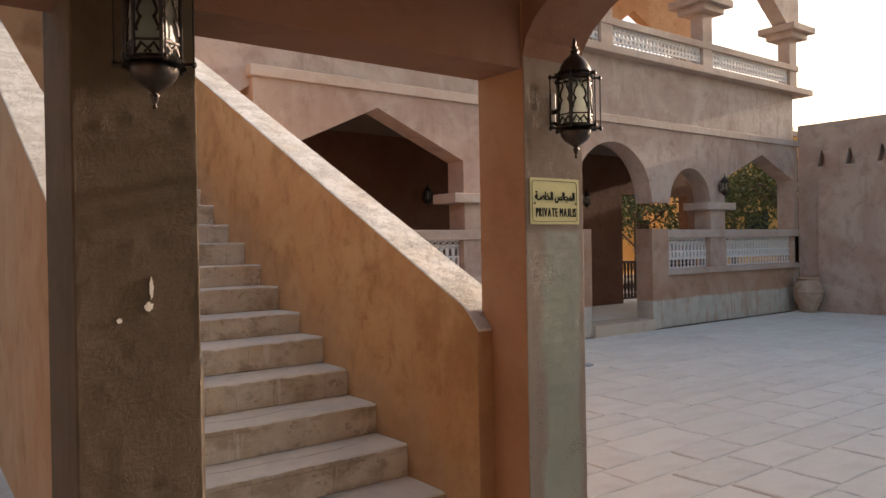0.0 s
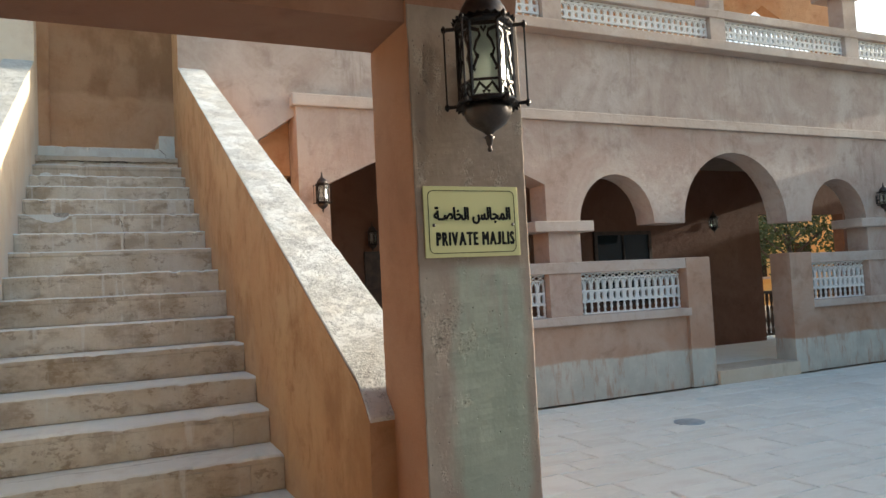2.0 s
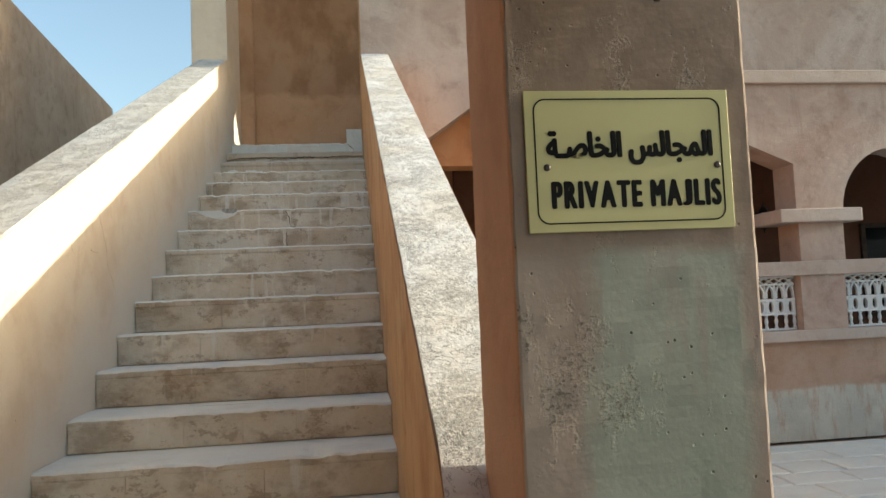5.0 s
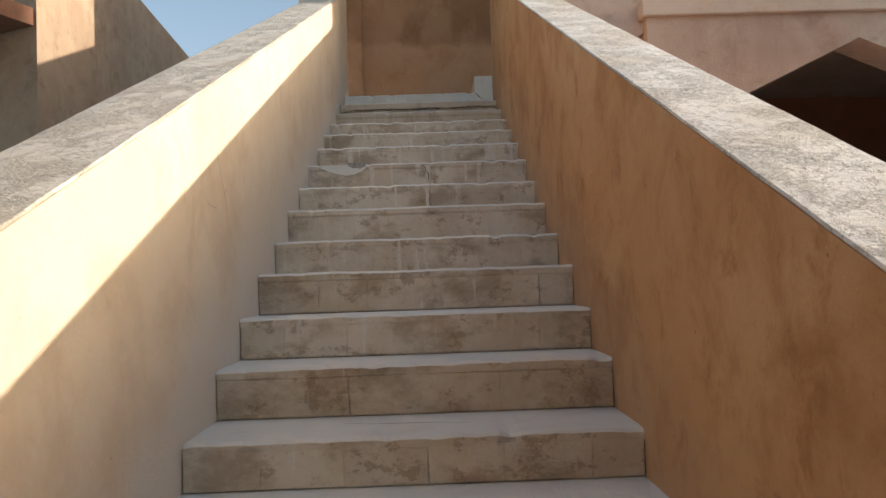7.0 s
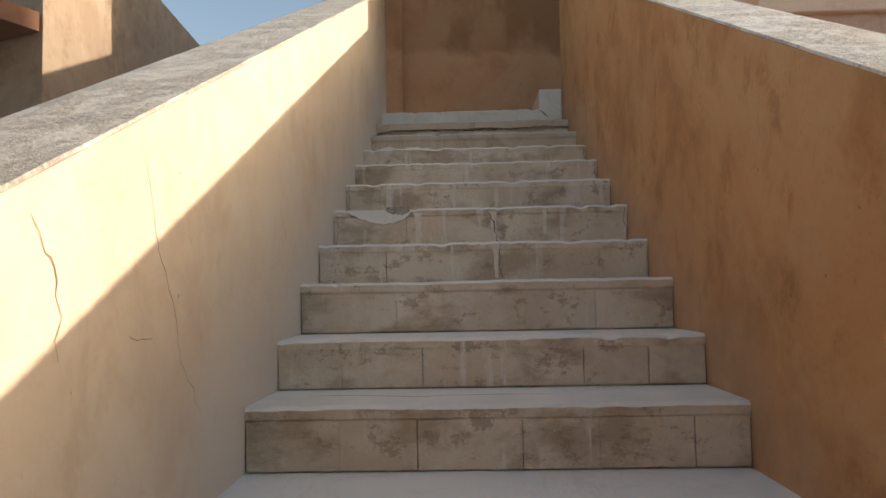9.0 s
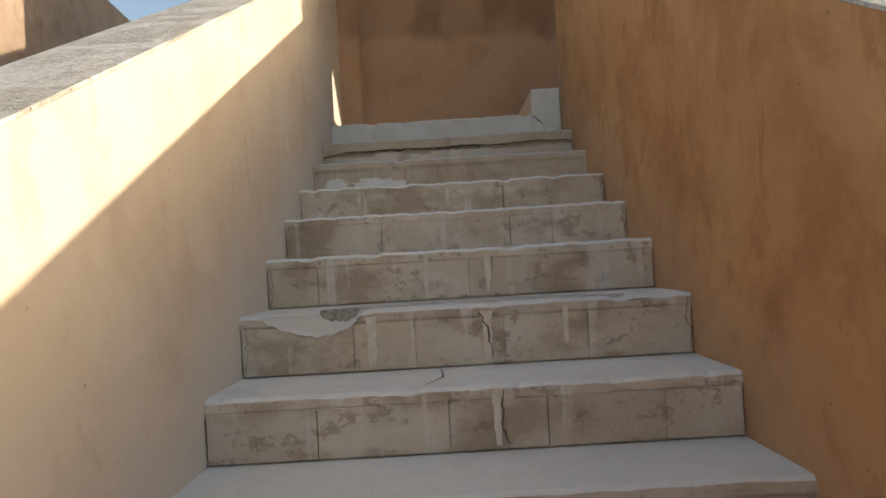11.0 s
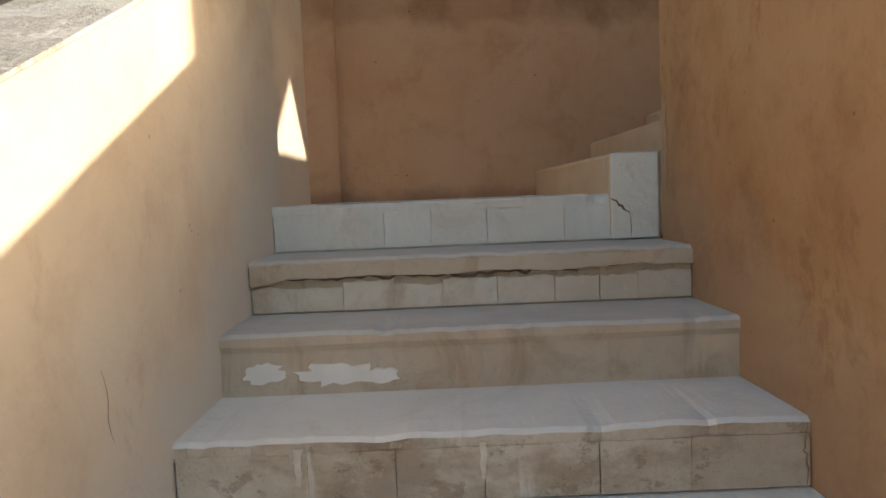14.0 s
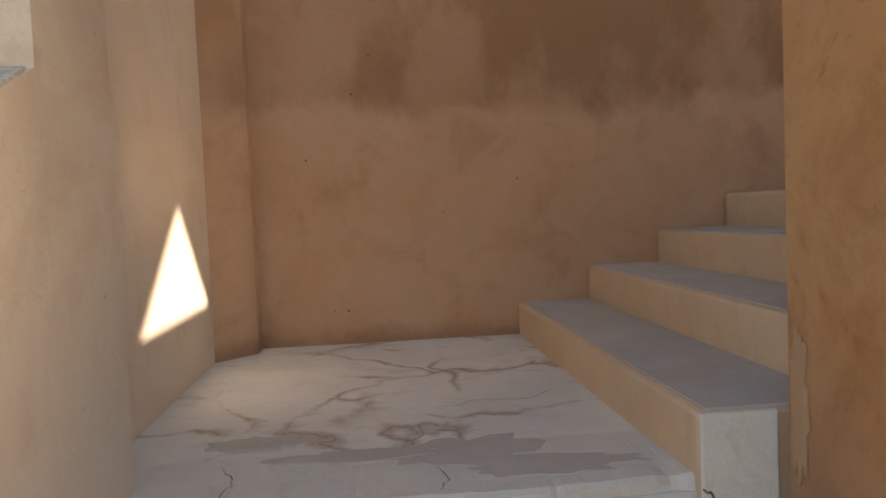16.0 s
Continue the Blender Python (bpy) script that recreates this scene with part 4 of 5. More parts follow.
def latin(text, cap, x0, x1, y, z, parent):
    """Bold capitals, each fitted to the same height, spread between x0 and x1."""
    gl = [(c, glyph(c, 1.0)) if c != " " else (c, None) for c in text]
    wide = [(max(v.co.x for v in m.vertices) - min(v.co.x for v in m.vertices)) if m else 0.16 for c, m in gl]
    wide = [w * 1.35 + 0.06 if c == "J" else w for (c, m), w in zip(gl, wide)]
    gap = 0.225
    k = (x1 - x0) / (sum(wide) + gap * (len(text) - 1))
    x = x0
    for (c, m), w in zip(gl, wide):
        if m:
            xl = min(v.co.x for v in m.vertices)
            zl, zh = min(v.co.y for v in m.vertices), max(v.co.y for v in m.vertices)
            f = cap / (zh - zl)
            bm = bmesh.new()
            heavy(bm, m, lambda a, b, d, c=c, x=x, xl=xl, zl=zl, f=f: (x + (a - xl) * k * (1.35 if c == "J" else 1.0), y - d * 0.5, z + (b - zl) * f), 0.088, 0.024)
            part("letter", bm, M_BLACK, parent)
            bpy.data.meshes.remove(m)
        x += (w + gap) * k


def arabic(text, size, xm, y, z, width, parent):
    m = glyph(text, size)
    xs = [v.co.x for v in m.vertices]
    k = width / (max(xs) - min(xs))
    mid = (max(xs) + min(xs)) / 2
    bm = bmesh.new()
    heavy(bm, m, lambda a, b, d: ((a - mid) * k + xm, y - d, b + z), 0.0034, 0.0016)
    bpy.data.meshes.remove(m)
    return part("arabic_lettering", bm, M_BLACK, parent)


sign = thing("sign", "brass plate sign with black lettering screwed to the pillar", "sign", at=(2.9925, 2.204, 1.826))
part("plate", one_box(-0.166, 0.166, -0.010, -0.006, -0.110, 0.110, 0.0008), M_BRASS, sign, "polished yellow brass plate")
bm = bmesh.new()
rr, bw, bh = 0.018, 0.151, 0.0965
loop = []
for cx, cz, a0 in ((bw - rr, bh - rr, 0), (-bw + rr, bh - rr, 90), (-bw + rr, -bh + rr, 180), (bw - rr, -bh + rr, 270)):
    loop += [(cx + rr * math.cos(radians(a0 + 15 * i)), cz + rr * math.sin(radians(a0 + 15 * i))) for i in range(7)]
strip(bm, loop + loop[:2], 0.0022, -0.0108, -0.0099)
part("border", bm, M_BLACK, sign, "thin black border line")
latin("PRIVATE MAJLIS", 0.0395, -0.1265, 0.1435, -0.0103, -0.0725, sign)
ARABIC = "\uFE94\u0640\uFEBB\uFE8E\uFEA8\uFEDF\u0627 \uFEB2\uFEDF\uFE8E\uFEA0\uFEE4\uFEDF\u0627"
arabic(ARABIC, 0.054, 0.001, -0.0105, 0.006, 0.266, sign)
for sx in (-0.134, 0.142):
    bm = bmesh.new()
    lathe(bm, [(0.0055, 0.0), (0.0055, 0.0015), (0.003, 0.003)], 0, 0, 12)
    bmesh.ops.transform(bm, matrix=Matrix.Translation((sx, -0.0098, -0.010)) @ Matrix.Rotation(radians(90), 4, "X"), verts=bm.verts[:])
    part("screw", bm, M_BRONZE, sign, "small dull screw")

# ---- jar and drain ----
jar = thing("clay_jar", "large pale terracotta jar standing against the courtyard wall", "jar", at=(16.62, 7.80, -0.01))
bm = bmesh.new()
lathe(bm, [(0.15, 0), (0.165, 0.03), (0.21, 0.14), (0.29, 0.34), (0.315, 0.45), (0.322, 0.475), (0.31, 0.50), (0.29, 0.60), (0.22, 0.70), (0.185, 0.735), (0.195, 0.745)], 0, 0, 28)
part("body", bm, M_CLAY, jar, "", True)
bm = bmesh.new()
lathe(bm, [(0.19, 0.74), (0.225, 0.752), (0.23, 0.775), (0.20, 0.785), (0.15, 0.775)], 0, 0, 28)
part("rim", bm, M_CLAY, jar, "rolled jar rim", True)
bm = bmesh.new()
lathe(bm, [(0.313, 0.438), (0.335, 0.455), (0.335, 0.478), (0.312, 0.495)], 0, 0, 28)
part("rib", bm, M_CLAY, jar, "raised band round the belly", True)

drain = thing("drain_cover", "round grey iron drain cover let into the paving", "drain cover", at=(7.70, 6.37, 0.004))
bm = bmesh.new()
lathe(bm, [(0.165, -0.01), (0.165, 0.006), (0.145, 0.009)], 0, 0, 28)
part("frame_ring", bm, M_DRAIN, drain)
bm = bmesh.new()
lathe(bm, [(0.14, 0.0), (0.14, 0.012), (0.132, 0.014)], 0, 0, 28)
part("lid", bm, M_DRAIN, drain)

# ---- loggia window and hanging board ----
win = tagged(new("window_1"), "dark timber window in the loggia's back wall", "window", kind="structure")
for a, b, c, d in ((9.90, 9.97, 1.10, 2.45), (11.13, 11.20, 1.10, 2.45), (9.97, 11.13, 2.38, 2.45), (9.97, 11.13, 1.10, 1.17), (10.53, 10.57, 1.17, 2.38)):
    part("window_frame", one_box(a, b, 10.80, 10.849, c, d, 0.004), M_WOOD, win)
part("pane", one_box(9.97, 10.53, 10.825, 10.832, 1.17, 2.38), M_GLASS, win)
part("pane", one_box(10.57, 11.13, 10.825, 10.832, 1.17, 2.38), M_GLASS, win)
door = tagged(new("door_1"), "dark timber door deep in the loggia", "door", kind="structure")
part("door_leaf", one_box(5.55, 6.44, 10.735, 10.779, 0.19, 2.2, 0.006), M_WOOD, door)

# timber railing on the garden side
rail = thing("timber_railing", "dark timber railing with turned balusters on the garden side", "railing", at=(14.06, 10.95, 0.19))
part("top_rail", one_box(0, 2.9, -0.03, 0.03, 0.93, 0.99, 0.006), M_WOOD, rail)
part("bottom_rail", one_box(0, 2.9, -0.025, 0.025, 0.08, 0.13, 0.006), M_WOOD, rail)
bm = bmesh.new()
lathe(bm, [(0.035, 0.12), (0.035, 0.2), (0.02, 0.24), (0.045, 0.38), (0.02, 0.55), (0.035, 0.62), (0.02, 0.70), (0.035, 0.8), (0.035, 0.935)], 0, 0, 10)
first = part("baluster", bm, M_WOOD, rail)
first.location = (0.06, 0, 0)
for i in range(1, 24):
    o = new("baluster", first.data)
    o.parent = rail
    o.location = (0.06 + 0.121 * i, 0, 0)
structure("garden_post", one_box(16.6, 17.0, 10.85, 11.1, 0.19, 3.62), M_LOGGIA_SHADED, "plaster post on the garden side of the loggia", "post")


# ---- garden beyond ----
def tree(x, y, h, crown, seed, lab):
    r = random.Random(seed)
    t = thing("tree", lab, "tree", "garden trees", (x, y, -0.03))
    bm = bmesh.new()
    lathe(bm, [(0.16, 0), (0.12, h * 0.25), (0.09, h * 0.5), (0.05, h * 0.7)], 0, 0, 10)
    tips = []
    for i in range(9):
        a, z = r.uniform(0, 6.28), h * r.uniform(0.35, 0.65)
        e = (crown * 0.7 * math.cos(a), crown * 0.7 * math.sin(a), z + h * r.uniform(0.1, 0.3))
        rod(bm, (0, 0, z), e, 0.035, 6)
        tips.append(e)
    part("trunk", bm, M_BARK, t)
    vs, fs = [], []
    for i in range(2500):
        c = Vector(r.choice(tips)) + Vector((r.gauss(0, 1), r.gauss(0, 1), r.gauss(0, 0.8))) * crown * 0.27
        d1 = Vector((r.gauss(0, 1), r.gauss(0, 1), r.gauss(0, 1))).normalized()
        d2 = d1.cross(Vector((r.gauss(0, 1), r.gauss(0, 1), r.gauss(0, 1)))).normalized()
        s = r.uniform(0.05, 0.10)
        b = len(vs)
        vs += [c - d1 * s, c + d2 * s * 0.45, c + d1 * s, c - d2 * s * 0.45]
        fs.append((b, b + 1, b + 2, b + 3))
    me = bpy.data.meshes.new("crown")
    me.from_pydata([tuple(v) for v in vs], [], fs)
    me.materials.append(M_LEAF)
    o = new("crown", me)
    o.parent = t


tree(20.5, 15.5, 3.9, 1.5, 3, "leafy garden tree behind the loggia")
tree(28.0, 16.5, 4.6, 2.4, 5, "broad leafy garden tree behind the loggia")
tree(23.5, 20.5, 4.4, 1.7, 9, "leafy garden tree beside the golden building")

house = thing("house", "golden plastered garden house behind the trees", "house", at=(0, 0, -0.03))
part("wall", one_box(22.5, 60.0, 24.0, 30.0, 0, 8.4), M_GOLDEN, house)
part("roof", one_box(22.3, 60.2, 23.8, 30.2, 8.4, 8.7), M_TRIM, house)
for i in range(7):
    x = 25 + 3 * i
    w = part("window", one_box(x, x + 1.2, 23.93, 24.0, 1.3, 2.8), M_GLASS, house)
    part("sill", one_box(x - 0.1, x + 1.3, 23.85, 24.0, 1.2, 1.3), M_TRIM, w)
tree(21.5, 10.6, 4.4, 1.7, 13, "leafy garden tree at the end of the loggia")
tree(24.5, 12.4, 4.8, 2.0, 17, "leafy garden tree at the end of the loggia")
tree(20.5, 12.6, 3.6, 1.3, 19, "small leafy garden tree beside the loggia")
# Golden wall seen past the trees; its unseen length is added for shade.
east_house = thing("house", "tall golden plastered house beyond the courtyard", "house", at=(0, 0, -0.03))
part("wall", one_box(31, 38, -16, 21, 0, 6.0), M_GOLDEN, east_house)
part("roof", one_box(30.8, 38.2, -16.2, 21.2, 6.0, 6.2), M_TRIM, east_house)
for i in range(10):
    w = part("window", one_box(30.95, 31.0, -13 + 3.3 * i, -11.9 + 3.3 * i, 1.4, 2.9), M_GLASS, east_house)
    part("sill", one_box(30.88, 31.0, -13.1 + 3.3 * i, -11.8 + 3.3 * i, 1.3, 1.4), M_TRIM, w)
structure("garden_wall", one_box(8, 60, 34, 34.4, -0.03, 2.6), M_GOLDEN, "long golden garden wall", "wall")

# ---- house beside the stairs ----
side = thing("side_house", "plastered house beyond the stair wall, partly sunlit", "house", at=(0, 0, -0.03))
bm = bmesh.new()
prism(bm, [(-3.0, 11.77), (-3.75, 21.5), (-12, 21.5), (-12, 16.0)], "z", 0, 7.15)
part("wall", bm, M_SIDE, side)
bm = bmesh.new()
prism(bm, [(-3.02, 11.73), (-12.0, 15.8), (-13.2, 13.2), (-4.1, 9.2)], "z", 5.12, 5.35)
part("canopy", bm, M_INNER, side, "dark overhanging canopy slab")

# Two unseen blocks added to cast the shadow edges on the side house.
structure("wall_behind_tower", one_box(1.3, 7.0, 13.65, 26, 0, 9.4), M_OCHRE, "unseen block added behind the stair tower to shade the side house", "wall")
bm = bmesh.new()
prism(bm, [(11.15, 0), (13.65, 0), (13.65, 6.44), (11.15, 5.28)], "x", 1.2, 1.5)
structure("wall_link", bm, M_OCHRE, "unseen sloping wall added behind the tower to cast a shadow edge", "wall")

# triangular openings of the courtyard wall
for y0 in (7.66, 7.06, 6.41, 5.78, 5.15, 4.5, 3.9, 3.3):
    bm = bmesh.new()
    prism(bm, [(y0 - 0.105, 3.25), (y0 + 0.105, 3.25), (y0 + 0.03, 3.55), (y0, 3.62), (y0 - 0.03, 3.55)], "x", 16.9, 17.26)
    cutter = part("cutter", bm, M_FACADE)
    md = bpy.data.objects["wall_boundary"].modifiers.new("opening", "BOOLEAN")
    md.object = cutter
    md.solver = "EXACT"
dg = bpy.context.evaluated_depsgraph_get()
wb = bpy.data.objects["wall_boundary"]
cut = bpy.data.meshes.new_from_object(wb.evaluated_get(dg))
wb.modifiers.clear()
wb.data = cut
for o in [o for o in bpy.data.objects if o.name.startswith("cutter")]:
    bpy.data.objects.remove(o)


# ---- wear on steps and walls ----
def blotch(name, at, rx, ry, plane, seed, mat, lab="", thick=0.003, parent=None, n=26, rot=0.0):
    """An irregular flake lying on a surface; plane z: on a tread; y: on a riser; x: on a side wall (dir in thick's sign)."""
    r = random.Random(seed)
    pts = []
    for i in range(n):
        a = 2 * math.pi * i / n
        k = 1 + 0.42 * noise.noise((3 * math.cos(a), 3 * math.sin(a), seed)) + r.uniform(-0.16, 0.16)
        u, v = rx * k * math.cos(a), ry * k * math.sin(a)
        pts.append((u * math.cos(rot) - v * math.sin(rot), u * math.sin(rot) + v * math.cos(rot)))
    bm = bmesh.new()
    x, y, z = at
    if plane == "z":
        prism(bm, [(x + u, y + v) for u, v in pts], "z", z - 0.02, z + thick)
    elif plane == "y":
        prism(bm, [(x + u, z + v) for u, v in pts], "y", y - thick, y + 0.02)
    else:
        prism(bm, [(y + u, z + v) for u, v in pts], "x", x - 0.01, x + thick)
    return part(name, bm, mat, parent, lab)


M_RUN = plain("lime_run", (0.70, 0.635, 0.52), (0.79, 0.745, 0.65), 0.92, 0, 22, 0.4)
M_MEND = plain("mended_plaster", (0.46, 0.31, 0.185), (0.52, 0.37, 0.24), 0.92, 0, 6, 0.3)
M_PATCH = plain("grey_patch", (0.50, 0.495, 0.465), (0.57, 0.565, 0.53), 0.9, 0, 14, 0.4)
M_CHIP = plain("exposed_lime", (0.80, 0.79, 0.75), (0.86, 0.85, 0.82), 0.9, 0, 14, 0.5)
M_FINE = plain("hairline_crack", (0.32, 0.22, 0.14), (0.42, 0.30, 0.20), 0.95, 0, 14, 0.3)
M_CRACK = plain("crack_shadow", (0.13, 0.10, 0.075), (0.17, 0.13, 0.10), 0.95, 0, 14, 0.3)


def crack(pts, width, plane, level, parent=None, seed=1, fine=5, jag=0.035, mat=None):
    """A thin jagged crack line through a few points on a plane."""
    r = random.Random(seed)
    line = []
    for (a0, b0), (a1, b1) in zip(pts, pts[1:]):
        for i in range(fine):
            f = i / fine
            L = math.dist((a0, b0), (a1, b1))
            line.append((a0 + (a1 - a0) * f + r.gauss(0, jag) * L, b0 + (b1 - b0) * f + r.gauss(0, jag) * L))
    line.append(pts[-1])
    bm = bmesh.new()
    n = len(line)
    vs = []
    for i, (a, b) in enumerate(line):
        p, q = line[max(i - 1, 0)], line[min(i + 1, n - 1)]
        d = Vector((q[0] - p[0], q[1] - p[1])).normalized()
        w = width * (0.35 + 0.65 * math.sin(math.pi * (i + 0.5) / n)) * r.uniform(0.5, 1.2) / 2
        for s in (1, -1):
            c = (a - s * d.y * w, b + s * d.x * w)
            vs.append(bm.verts.new({"x": (level, *c), "y": (c[0], level, c[1]), "z": (*c, level)}[plane]))
    for i in range(n - 1):
        bm.faces.new((vs[2 * i], vs[2 * i + 1], vs[2 * i + 3], vs[2 * i + 2]))
    return part("crack", bm, mat or M_CRACK, parent)


steps = {}
for o in stairs.children:
    if o.name.startswith("step") and "cheek" not in o.name:
        steps[len(steps) + 1] = o

# risers faced with narrow tiles; each shares a few meshes
for k in range(1, 21):
    r = random.Random(40 + k)
    y, z = NOSE[k - 1], TOPZ[k]
    if k == 18:
        spans = []
    else:
        spans, x = [], XL + 0.004
        edges = {20: (1.73, 1.90, 2.10, 2.38, 2.63), 19: (1.62, 1.78, 1.93, 2.10, 2.28, 2.42, 2.54), 17: (1.62, 1.81, 2.0, 2.25, 2.45), 16: (1.72, 2.01, 2.24, 2.41)}.get(k)
        if not edges:
            edges = []
            e = XL
            while True:
                e += r.uniform(0.16, 0.36)
                if e > XR - 0.12:
                    break
                edges.append(e)
        for e in (*edges, XR - 0.004):
            hh = 0.5 + r.uniform(-0.06, 0.07) if k == 19 else 0.80 if k == 20 else 0.775
            spans.append((x, e, hh))
            x = e + r.choice((0.0012, 0.002, 0.003))
    for a, b, hh in spans:
        jut = r.uniform(-0.0015, 0.0015)
        z0 = TOPZ[k - 1] + 0.003
        z1 = z0 + (z - z0) * hh
        bm = bmesh.new()
        m = 6
        fr = y - 0.0015 + jut if k != 18 else y - 0.004
        top = [(a + (b - a) * i / m, z1 + (r.uniform(-0.007, 0.004) if k in (18, 19) else r.uniform(-0.0012, 0.0012))) for i in range(m + 1)]
        prism(bm, [(a, z0), (b, z0), *top[::-1]], "y", fr, y + 0.016)
        part("riser_tile", bm, M_LIMEWASH if k == 20 else M_BUFFTILE if k == 19 else M_RISER, steps[k])

T = lambda k: TOPZ[k] + 0.001
M_HOLLOW = plain("gritty_hollow", (0.30, 0.28, 0.25), (0.50, 0.475, 0.43), 0.95, 0, 60, 0.9)


def broken_nosing(k, x0, x1, deep):
    """Where the nosing of step k has burst off: a sagging pale break, a gritty hollow and a lime rim below it."""
    r = random.Random(k)
    y, z = NOSE[k - 1], TOPZ[k]
    n = 22
    low = []
    for i in range(n + 1):
        f = i / n
        sag = math.sin(math.pi * f ** 1.25) ** 0.8
        low.append((x0 + (x1 - x0) * f, z - 0.012 - deep * sag + r.uniform(-0.004, 0.004)))
    bm = bmesh.new()
    prism(bm, [*low, (x1, z - 0.004), (x0, z - 0.004)], "y", y - 0.0065, y + 0.02)
    part("chipped_patch", bm, M_TREAD, steps[k], "pale break where the nosing burst off")
    rim = [(a, b - 0.003) for a, b in low[1:-1]]
    bm = bmesh.new()
    strip(bm, rim, 0.0075, y - 0.0085, y)
    part("lime_rim", bm, M_CHIP, steps[k], "white lime rim under the break")
    a, b = x0 + (x1 - x0) * 0.60, x0 + (x1 - x0) * 0.97
    pts = [(a + (b - a) * i / 12, z - 0.008 - deep * 0.6 * math.sin(math.pi * i / 12) ** 0.7 * (0.35 + 0.65 * i / 12) + r.uniform(-0.006, 0.004)) for i in range(13)]
    bm = bmesh.new()
    prism(bm, [*pts, (b, z + 0.0075), (a, z + 0.0075)], "y", y - 0.0085, y + 0.03)
    part("hollow", bm, M_HOLLOW, steps[k], "dark gritty hollow in the broken nosing")


def worn_band(k, x0, x1, y0, bow, wide):
    """A bowed patch of bare grey screed on a tread, with a cracked rim behind it."""
    r = random.Random(k + 5)
    n = 30
    back, front = [], []
    for i in range(n + 1):
        f = i / n
        c = y0 + bow * math.sin(math.pi * f ** 0.8)
        w = wide * math.sin(math.pi * f) ** 0.6 * (1 + 0.35 * noise.noise((f * 9, k, 1)))
        x = x0 + (x1 - x0) * f
        back.append((x, c + w / 2 + r.uniform(-0.004, 0.004)))
        front.append((x, c - w / 2 + r.uniform(-0.004, 0.004)))
    bm = bmesh.new()
    prism(bm, front + back[::-1][1:-1], "z", TOPZ[k] - 0.02, TOPZ[k] + 0.0045)
    part("worn_patch", bm, M_PATCH, steps[k], "bowed patch of bare grey screed")
    crack(back[1:-1:3], 0.006, "z", TOPZ[k] + 0.0062, steps[k], k, 4, 0.05)


def lime_run(k, x, w, z1, z0):
    """A white run of lime down a riser, ragged and fading towards its foot."""
    r = random.Random(int(x * 1000) + k)
    n = 9
    side = [[], []]
    for i in range(n + 1):
        f = i / n
        half = w / 2 * (1 - 0.45 * f) * r.uniform(0.65, 1.15)
        c = x + 0.004 * noise.noise((f * 4, x * 9, k))
        side[0].append((c - half, z1 + (z0 - z1) * f))
        side[1].append((c + half, z1 + (z0 - z1) * f))
    bm = bmesh.new()
    prism(bm, side[0] + side[1][::-1], "y", NOSE[k - 1] - 0.0042, NOSE[k - 1] + 0.01)
    part("lime_run", bm, M_RUN, steps[k], "white lime run down the riser")


broken_nosing(14, 1.40, 1.705, 0.052)
worn_band(14, 1.60, 2.52, 6.87, 0.105, 0.125)
for k, x, w in ((14, 1.735, 0.04), (14, 2.086, 0.04), (14, 2.326, 0.022), (15, 1.903, 0.022), (15, 2.12, 0.028), (17, 1.60, 0.020), (17, 2.0, 0.018), (13, 2.08, 0.028)):
    lime_run(k, x, w, TOPZ[k] - 0.022, TOPZ[k - 1] + (0.012 if w > 0.025 else 0.05))
for cx, cy, rx, ry, sd in ((1.87, 7.39, 0.09, 0.075, 2), (2.18, 7.38, 0.085, 0.03, 4), (2.40, 7.40, 0.05, 0.05, 6), (2.53, 7.36, 0.04, 0.012, 7)):
    blotch("worn_patch", (cx, cy - 0.02, T(15)), rx, ry, "z", sd, M_PATCH, "grey patch of worn screed", 0.003, steps[15])
for k, pts in ((15, [(1.7, 7.35), (1.95, 7.42), (2.3, 7.36), (2.6, 7.37)]), (13, [(1.9, 6.48), (1.95, 6.6), (1.93, 6.75)]), (5, [(1.5, 3.95), (1.9, 3.91), (2.4, 3.94)]), (4, [(1.6, 3.57), (2.0, 3.53), (2.5, 3.56)]), (3, [(1.5, 3.25), (2.1, 3.22), (2.5, 3.25)]), (7, [(1.8, 4.6), (2.2, 4.55)]), (10, [(1.5, 5.6), (2.2, 5.56)])):
    crack(pts, 0.006, "z", TOPZ[k] + 0.0075, steps[k], k)
lip = []
for i in range(61):
    x = XL + 0.002 + (XR - XL - 0.004) * i / 60
    f = i / 60
    lip.append((x, 3.124 + 0.010 * noise.noise((x * 5, 3, 1)) + 0.006 * noise.noise((x * 19, 7, 2)) - 0.022 * max(0, 1 - f / 0.08) + 0.012 * max(0.0, 1 - abs(f - 0.86) / 0.08)))
bm = bmesh.new()
prism(bm, [*lip, (XR - 0.002, 3.168), (XL + 0.002, 3.168)], "y", NOSE[18] - 0.016, NOSE[18] + 0.012)
part("screed_lip", bm, M_SMOOTH, steps[19], "ragged lip of patched cement over the tiles")
crack([(a, b - 0.002) for a, b in lip[4:58:6]], 0.011, "y", NOSE[18] - 0.0062, steps[19], 3, 6, 0.03)
for k in (14, 16, 17):
    crack([(XR - 0.012, TOPZ[k] - 0.01), (XR - 0.017, TOPZ[k] - 0.06), (XR - 0.010, TOPZ[k - 1] + 0.03), (XR - 0.012, TOPZ[k - 1] + 0.006)], 0.0045, "y", NOSE[k - 1] - 0.006, steps[k], 70 + k, 6, 0.035, M_FINE)
for k in (14, 15, 16):
    crack([(XL + 0.012, TOPZ[k] - 0.02), (XL + 0.02, TOPZ[k] - 0.08), (XL + 0.012, TOPZ[k - 1] + 0.008)], 0.0028, "y", NOSE[k - 1] - 0.006, steps[k], 50 + k, 6, 0.035, M_FINE)
cheek = [o for o in stairs.children if o.name.startswith("step_cheek")][0]
